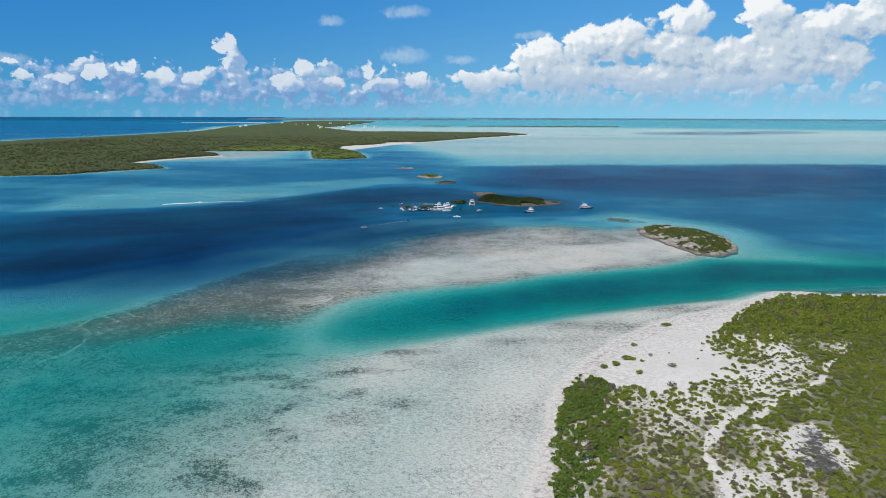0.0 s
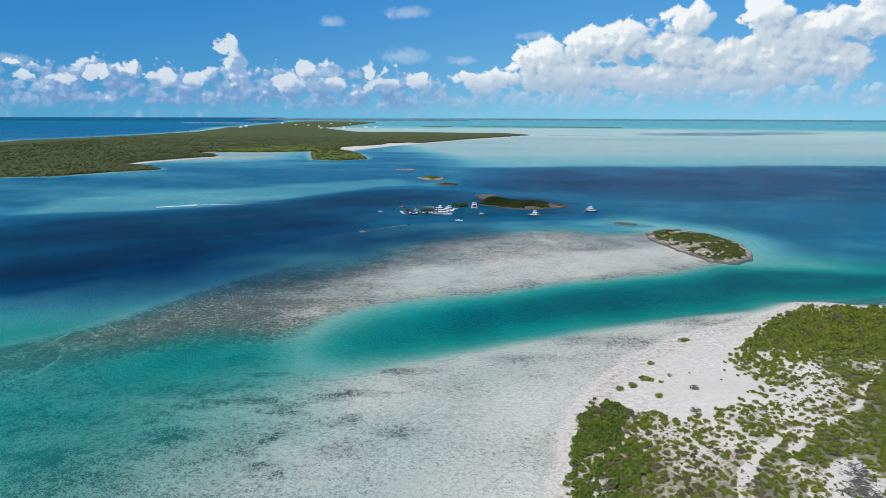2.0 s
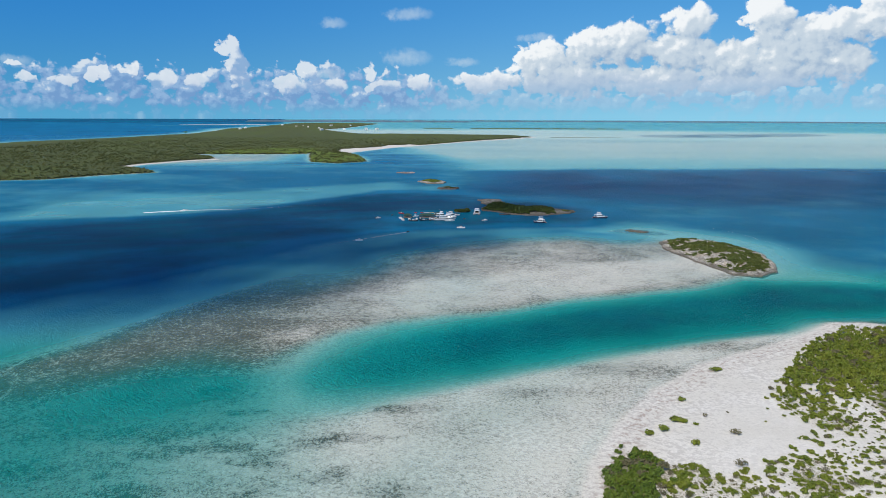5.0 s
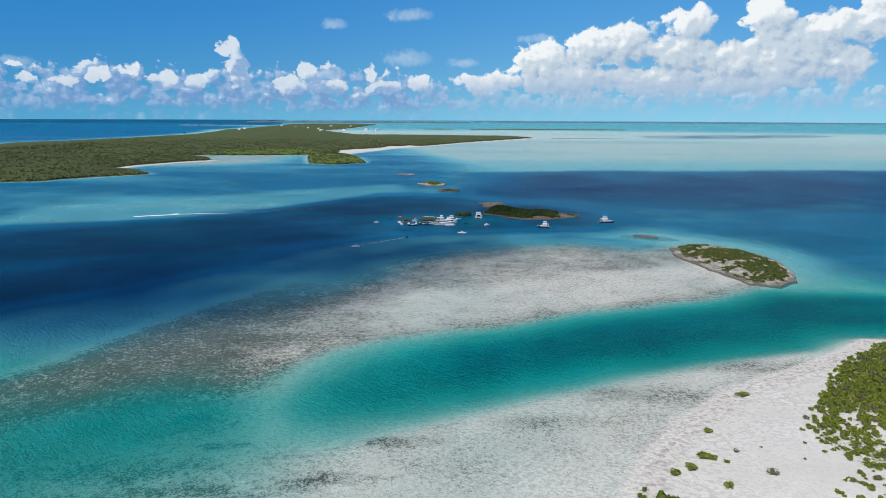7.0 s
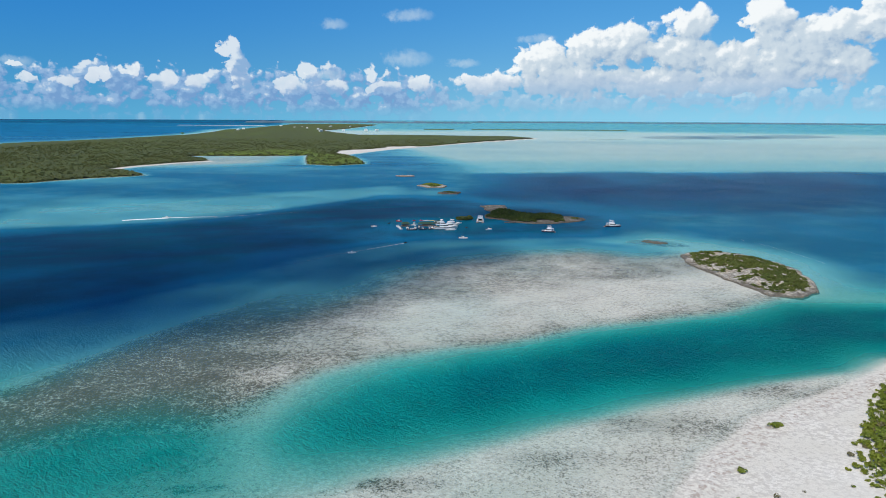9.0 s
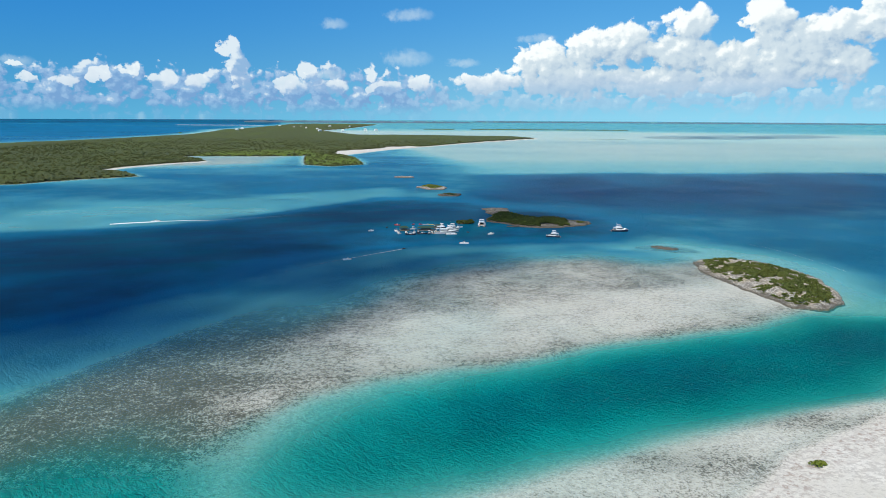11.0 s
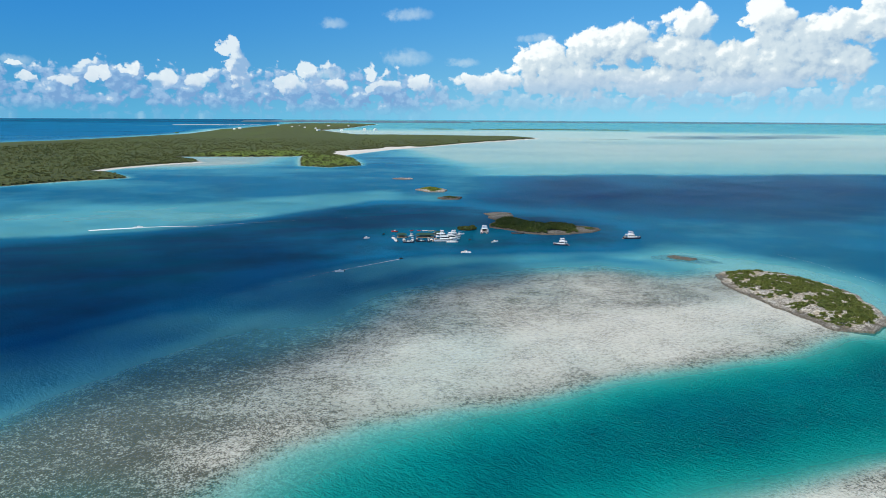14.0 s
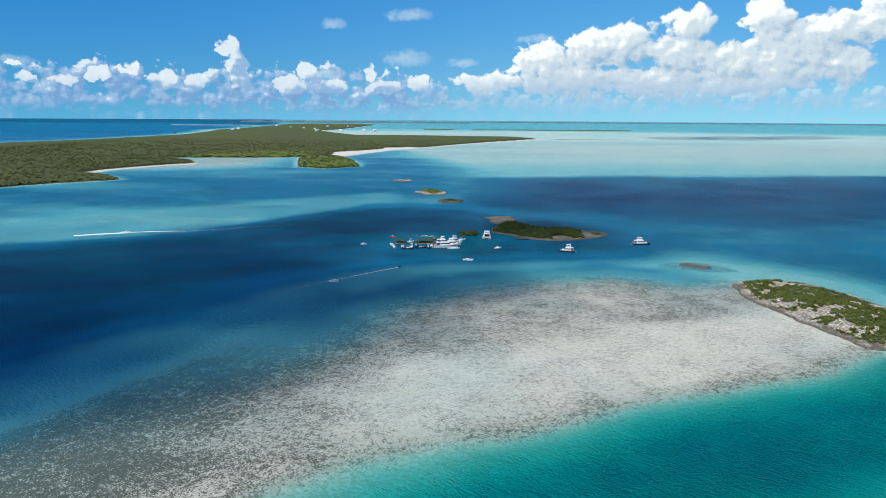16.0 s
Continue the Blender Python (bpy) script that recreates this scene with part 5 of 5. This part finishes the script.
def open_boat(label, length=7.5, hull=None, top=None, motors=2, name="centre_console_boat"):
    """A centre-console boat with T-top and outboards."""
    b, f = length * 0.3, 0.85
    root = tagged(new(name), label, "motorboat", "boats at anchor")
    h = part("hull", hull_shape(length, b, f, 0.4), hull or GELCOAT, root)
    part("rub_rail", hull_shape(length, b, f, 0.4, lo=0.7, hi=0.95), BLACK, h)
    part("deck_floor", block(-length * 0.44, length * 0.26, b * 0.72, f * 0.98, f * 1.08, length * 0.1, 0, 0.03, 0.03), VINYL if hull is None else CHARCOAL, root)
    part("console", block(-length * 0.06, length * 0.08, b * 0.36, f, f + 0.95, 0.25, 0.05, 0.05, 0.06), GELCOAT, root)
    part("windscreen", block(0, length * 0.06, b * 0.32, f + 0.9, f + 1.3, 0.2, 0.05, 0.04, 0.02), GLASS, root)
    part("leaning_seat", block(-length * 0.17, -length * 0.11, b * 0.4, f, f + 0.95, 0.05, 0.05, 0.03, 0.06), VINYL, root)
    part("bow_cushion", block(length * 0.18, length * 0.32, b * 0.34, f * 1.05, f * 1.35, 0.3, 0.05, 0.1, 0.06), VINYL, root)
    if top:
        part("t_top", block(-length * 0.16, length * 0.12, b * 0.72, f + 2.0, f + 2.1, 0.1, 0.1, 0.05, 0.03), top, root, "canvas sun top")
        for side in (1, -1):
            for x in (-0.08, 0.06):
                part("top_post", rod([(length * x, side * b * 0.2, f), (length * x * 1.2, side * b * 0.3, f + 2.02)], 0.035), STEEL, root)
    for k in range(motors):
        outboard(root, -length * 0.5, (k - (motors - 1) / 2) * 0.6, 0.55)
    return root


def rib(label, length=10.0):
    """An inflatable boat: tubes, floor, console, seats, outboards."""
    root = tagged(new("inflatable_boat"), label, "motorboat", "boats at anchor")
    b = length * 0.3
    bm = bmesh.new()
    for side in (1, -1):
        rod([(-length * 0.5, side * b * 0.42, 0.55), (-length * 0.1, side * b * 0.44, 0.55), (length * 0.25, side * b * 0.38, 0.65), (length * 0.42, side * b * 0.2, 0.8), (length * 0.49, 0, 0.9)], 0.36, bm)
    part("tubes", bm, CHARCOAL, root)
    part("hull", hull_shape(length * 0.94, b * 0.8, 0.5), CHARCOAL, root)
    part("console", block(-length * 0.08, length * 0.06, 0.9, 0.5, 1.5, 0.3, 0.05, 0.05, 0.06), CHARCOAL, root)
    part("seats", block(-length * 0.3, -length * 0.14, 1.5, 0.5, 1.15, 0.05, 0.05, 0.05, 0.06), BLACK, root)
    for y in (-0.4, 0.4):
        outboard(root, -length * 0.5, y, 0.6)
    return root


def jet_ski(label, mat):
    root = tagged(new("jet_ski"), label, "jet ski", "small craft")
    part("hull", hull_shape(3.2, 1.15, 0.45, 0.5, 0.8, 0.2), mat, root)
    part("seat", block(-1.2, 0.15, 0.42, 0.45, 0.95, 0.2, 0.1, 0.06, 0.08), BLACK, root, "black padded seat")
    part("cowl", block(0.05, 1.1, 0.6, 0.45, 1.0, 0.75, 0.1, 0.1, 0.08), mat, root)
    part("handlebar", rod([(0.25, -0.4, 1.12), (0.35, 0, 1.08), (0.25, 0.4, 1.12)], 0.03), BLACK, root)
    return root


def floating_bar(label, long, wide):
    """A moored bar: deck on floats under a hipped green roof on posts."""
    root = tagged(new("floating_bar"), label, "floating bar", "floating bars")
    part("deck", block(-long / 2, long / 2, wide, 0.25, 0.6, 0, 0, 0.02, 0.04), TEAK, root, "weathered timber deck")
    for y in (-wide * 0.35, wide * 0.35):
        part("float", block(-long * 0.48, long * 0.48, 0.9, -0.35, 0.3, 0.3, 0.3, 0.05, 0.1), CHARCOAL, root)
    for x in np.linspace(-long * 0.42, long * 0.42, 4):
        for y in (-wide * 0.4, wide * 0.4):
            part("post", rod([(x, y, 0.55), (x, y, 2.75)], 0.07), WOOD, root)
    roof = bmesh.new()
    lo = [roof.verts.new(p) for p in ((-long * 0.52, -wide * 0.55, 2.6), (long * 0.52, -wide * 0.55, 2.6), (long * 0.52, wide * 0.55, 2.6), (-long * 0.52, wide * 0.55, 2.6))]
    hi = [roof.verts.new((-long * 0.25, 0, 4.1)), roof.verts.new((long * 0.25, 0, 4.1))]
    under = [roof.verts.new(v.co - Vector((0, 0, 0.14))) for v in lo]
    for quad in ((lo[0], lo[1], hi[1], hi[0]), (lo[2], lo[3], hi[0], hi[1]), (lo[1], lo[2], hi[1]), (lo[3], lo[0], hi[0]), under[::-1]):
        roof.faces.new(quad)
    for i in range(4):
        roof.faces.new((under[i], under[(i + 1) % 4], lo[(i + 1) % 4], lo[i]))
    part("roof", roof, GREENROOF, root, "dark green hipped roof")
    part("counter", block(-long * 0.3, long * 0.3, wide * 0.3, 0.58, 1.65, 0, 0, 0.02, 0.04), WOOD, root, "timber bar counter")
    part("railing", rod([(-long * 0.48, -wide * 0.47, 1.5), (long * 0.48, -wide * 0.47, 1.5), (long * 0.48, wide * 0.47, 1.5), (-long * 0.48, wide * 0.47, 1.5), (-long * 0.48, -wide * 0.47, 1.5)], 0.05), WOOD, root)
    return root


def moor(ob, x, y, heading):
    """Sets a boat on the water, bow towards the bearing from +x, anticlockwise."""
    ob.matrix_basis = pose(x, y, 0.0, 0, 0, heading)
    return ob


moor(motor_yacht("white flybridge motor yacht with dark lower hull at anchor", 11.8, NAVY, 1, False), 98, 692, 172)
moor(motor_yacht("white motor yacht with dark navy hull at anchor", 14.5, NAVY, 1, False), 163.5, 722, -3)
moor(power_catamaran("white power catamaran moored stern-on by the islet"), 41.5, 752, 84)
moor(rib("long black inflatable boat beside the wooded islet", 11), 70, 744, -4)
moor(rib("black inflatable boat by the mangrove rock", 8), 31, 768, -12)
moor(open_boat("white open motorboat at anchor in blue water", 6.5), 46.5, 704, 28)
moor(open_boat("white centre-console boat with dark sun top", 7.5, None, NAVY), 21.5, 660, -8)
moor(open_boat("small white motorboat crossing the channel", 6.0, None, None, 1), -64, 596, 192)
# boats rafted round the floating bars
moor(floating_bar("floating bar with dark green hipped roof", 8, 6), -30, 723, 8)
moor(floating_bar("long floating bar with dark green hipped roof", 15, 6), -10.5, 724, 2)
moor(floating_bar("floating bar with green roof behind the yachts", 8, 6), 1.5, 733, -4)
moor(motor_yacht("large white two-deck motor yacht in the raft", 19, None, 2), 6.5, 708, 6)
moor(motor_yacht("white motor yacht rafted beside a larger one", 14, None, 1), 12.0, 716, 10)
moor(motor_yacht("white motor cruiser in the raft of boats", 12, None, 1), 14.5, 728, 24)
moor(open_boat("white low motorboat moored at the raft", 10, None, None, 2, "motorboat"), 12, 701.5, 8)
moor(open_boat("white open boat at the end of the raft", 7, None, CANVAS), -34, 706, 115)
moor(open_boat("white open boat with blue sun top at the raft", 8, None, CANVAS), -36.5, 716, 120)
for n, (x, y, a, l, dark) in enumerate(((-27.5, 709, 95, 8, False), (-23, 700, 5, 9, True), (-20.5, 708, 80, 8, False), (-17, 712, 86, 8.5, True), (-13, 704, 12, 8, True), (-7.5, 706, 95, 9, True),
                                        (-5, 711, 88, 8, False), (-1.5, 714, 80, 9, True), (-22, 728, 40, 7.5, False), (-2, 741, 10, 8, True), (19.5, 738, 30, 9, False))):
    moor(open_boat("dark centre-console boat tied to the floating bar" if dark else "white centre-console boat tied to the floating bar", l, NAVY if dark else None, (CHARCOAL, CANVAS, GELCOAT)[n % 3], 2), x, y, a)
moor(open_boat("small red open boat on blue water", 5.5, RED, None, 1), -38, 751, 170)
moor(open_boat("small white skiff alone on blue water", 5, None, None, 1), -59, 718, 10)
moor(jet_ski("dark jet ski at rest", BLACK), -46.5, 738, 60)
moor(jet_ski("dark jet ski among the moored boats", BLACK), 26.5, 713, 140)
moor(jet_ski("red jet ski behind the raft", RED), -23, 756, 20)
moor(jet_ski("dark jet ski running towards the raft", CHARCOAL), -26, 637, 40)
moor(jet_ski("red jet ski drifting behind the raft", RED), -16.5, 757, 160)
moor(open_boat("white speedboat running fast over the channel", 8, None, None, 2, "speedboat"), -270, 767, 215)


def swim_mat(label, mat, x, y):
    ob = tagged(new("swim_mat"), label, "float", "small craft")
    part("mat", block(-2.6, 2.6, 1.8, -0.03, 0.09, 0.2, 0.2, 0.05, 0.03), mat, ob)
    part("pillow", block(1.9, 2.5, 1.5, 0.08, 0.26, 0.1, 0.1, 0.05, 0.04), mat, ob)
    ob.matrix_basis = pose(x, y, 0.02, 0, 0, 15)


swim_mat("yellow floating swim mat on the water", YELLOW, -6, 757)
swim_mat("pale floating swim mat on the water", VINYL, -11.5, 758)


def marker_buoys():
    """A line of small white floats that closes off shallow water."""
    first = None
    line = [(253, 661), (263, 636), (267.5, 612), (271, 586), (273, 566)]
    for n in range(30):
        u = n / 29 * (len(line) - 1)
        k = min(int(u), len(line) - 2)
        x, y = (line[k][i] + (line[k + 1][i] - line[k][i]) * (u - k) for i in (0, 1))
        m = pose(x + 0.4 * math.sin(n * 2.3), y, 0.0, 0, 0, 40 * n)
        if first is None:
            first = tagged(new("buoy"), "small white marker buoy on the sea", "buoy", "line of marker buoys")
            bm = bmesh.new()
            bmesh.ops.create_uvsphere(bm, u_segments=12, v_segments=8, radius=0.16)
            for v in bm.verts:
                v.co.z = v.co.z * 0.85 + 0.12
            part("float", bm, GELCOAT, first)
            part("eye", rod([(0, 0, 0.3), (0, 0, 0.42)], 0.04), STEEL, first)
            first.matrix_basis = m
        else:
            copy_thing(first, m)


marker_buoys()


# ---------------------------------------------------------------- foam behind the moving boats
def foam_material():
    mat, g = material("wake_foam")
    pos = g.node("ShaderNodeNewGeometry").outputs["Position"]
    thick = g.node("ShaderNodeAttribute", attribute_name="thick").outputs["Fac"]
    flecks = g.noise(g.stretch(pos, (0.5, 1, 1), 20), 0.9, 6.0, 0.7)
    on = g.ramp(g.m("ADD", thick, g.m("MULTIPLY", g.m("SUBTRACT", flecks, 0.5), 1.1)), 0.3, 0.85, 0.0, 0.9)
    white = g.n("ShaderNodeBsdfDiffuse", {0: (0.75, 0.78, 0.8, 1)})
    g.node("ShaderNodeOutputMaterial", {0: g.n("ShaderNodeMixShader", {0: on, 1: g.n("ShaderNodeBsdfTransparent"), 2: white})})
    return mat


FOAM = foam_material()


def wake(label, line, width0, width1, thick0, thick1, fade=1.4):
    """A strip of foam on the water along a line, from the boat backwards."""
    pts = np.array(line, float)
    run = np.r_[0, np.cumsum(np.hypot(*np.diff(pts, axis=0).T))]
    s = np.arange(0, run[-1], 0.9)
    x, y = np.interp(s, run, pts[:, 0]), np.interp(s, run, pts[:, 1])
    for _ in range(12):
        x[1:-1], y[1:-1] = (x[:-2] + 2 * x[1:-1] + x[2:]) / 4, (y[:-2] + 2 * y[1:-1] + y[2:]) / 4
    tx, ty = np.gradient(x), np.gradient(y)
    n = np.hypot(tx, ty)
    u = s / run[-1]
    across = np.linspace(-1, 1, 9)
    wide = width0 + (width1 - width0) * u
    px, py = x[:, None] - (ty / n)[:, None] * across * wide[:, None], y[:, None] + (tx / n)[:, None] * across * wide[:, None]
    thick = (thick0 + (thick1 - thick0) * u ** (1 / fade))[:, None] * (1 - np.abs(across) ** 2)[None]
    z = 0.06 + 0.1 * (1 - across ** 2)[None] * (1 - u)[:, None] ** 3
    rows, cols = px.shape
    i, j = np.meshgrid(np.arange(rows - 1), np.arange(cols - 1), indexing="ij")
    f = np.stack([i * cols + j, i * cols + j + 1, (i + 1) * cols + j + 1, (i + 1) * cols + j], -1).reshape(-1, 4)
    tagged(new("wake", sheet("wake", np.stack([px, py, z + 0 * px], -1).reshape(-1, 3), f, {"thick": thick.ravel()}, FOAM)), label, "wake", kind="stuff")


wake("white foam close behind the speedboat", [(-268, 768), (-246, 774), (-222, 777)], 1.8, 3.6, 1.3, 0.6)
wake("broad white foam thrown up where the speedboat turns", [(-268, 767), (-280, 762), (-293, 757), (-306, 750)], 3.4, 4.6, 1.5, 0.85)
wake("thin fading wake of the speedboat", [(-225, 772), (-166, 803), (-109, 827), (-48, 848)], 2.2, 2.6, 0.55, 0.34)
wake("fading white wake of a jet ski", [(-27, 636), (-43, 621), (-59, 605), (-75, 590), (-95, 564), (-123, 532)], 0.9, 2.4, 0.75, 0.3)


# ---------------------------------------------------------------- houses and a lone tree on the far island
def house(x, y, long, wide, tall, turn, label):
    """A white house with hipped roof, windows and door, brought in with the far land."""
    root = tagged(new("house"), label, "house", "houses on the far island")
    gx, gy, gz = (float(v) for v in far_fold(np.array(x), np.array(y), np.array(7.5)))
    s = math.hypot(gx, gy - 100) / math.hypot(x, y - 100)
    part("wall", block(-long / 2, long / 2, wide, -4, tall, 0, 0, 0.01, 0.05), GELCOAT, root)
    roof = bmesh.new()
    lo = [roof.verts.new(p) for p in ((-long * 0.54, -wide * 0.58, tall), (long * 0.54, -wide * 0.58, tall), (long * 0.54, wide * 0.58, tall), (-long * 0.54, wide * 0.58, tall))]
    hi = [roof.verts.new((-long * 0.3, 0, tall + wide * 0.3)), roof.verts.new((long * 0.3, 0, tall + wide * 0.3))]
    for quad in ((lo[0], lo[1], hi[1], hi[0]), (lo[2], lo[3], hi[0], hi[1]), (lo[1], lo[2], hi[1]), (lo[3], lo[0], hi[0]), lo[::-1]):
        roof.faces.new(quad)
    part("roof", roof, VINYL, root, "pale hipped roof")
    for k in (-0.3, 0.0, 0.3):
        part("window" if k else "door", block(long * k - 0.8, long * k + 0.8, 0.2, 1.0 if k else 0.0, 2.4, 0, 0, 0.01, 0), GLASS, root).location = (0, -wide / 2 - 0.02, 0)
    root.matrix_basis = Matrix.LocRotScale((gx, gy, gz), Euler((0, 0, radians(turn))), (s, s, s))


for n, (px, py) in enumerate(((-640, 4700), (-500, 4800), (-430, 4850), (-760, 4500), (-900, 5200), (-1020, 5400), (-1220, 6200), (-1500, 6600), (-1350, 4700), (-1400, 5000), (-1180, 5700), (-980, 6300), (-840, 6600))):
    house(px, py, 18 + 3 * (n % 4), 11 + 2 * (n % 3), 5 + 2.5 * (n % 2), 20 * n, "white house among the trees of the far island")


def lone_tree(x, y):
    rng = np.random.default_rng(77)
    root = tagged(new("tree"), "lone dark tree above the ocean shore", "tree")
    gx, gy, gz = (float(v) for v in far_fold(np.array(x), np.array(y), np.array(3.0)))
    trunk = rod([(0, 0, -1), (0.3, 0.1, 4), (0.1, 0.3, 8)], 0.45)
    for a in range(6):
        rod([(0.2, 0.2, 5 + 0.4 * a), (4 * math.cos(a * 1.1), 4 * math.sin(a * 1.1), 9 + 0.5 * a)], 0.16, trunk)
    part("trunk", trunk, WOOD, root)
    v, f = crown(rng, 9, 9, 420, 1.5, 9)
    v[:, 2] += 5
    part("crown", sheet("crown", v, f, (), LEAF_DEEP, False), None, root)
    root.matrix_basis = pose(gx, gy, gz)


lone_tree(-1300, 3560)
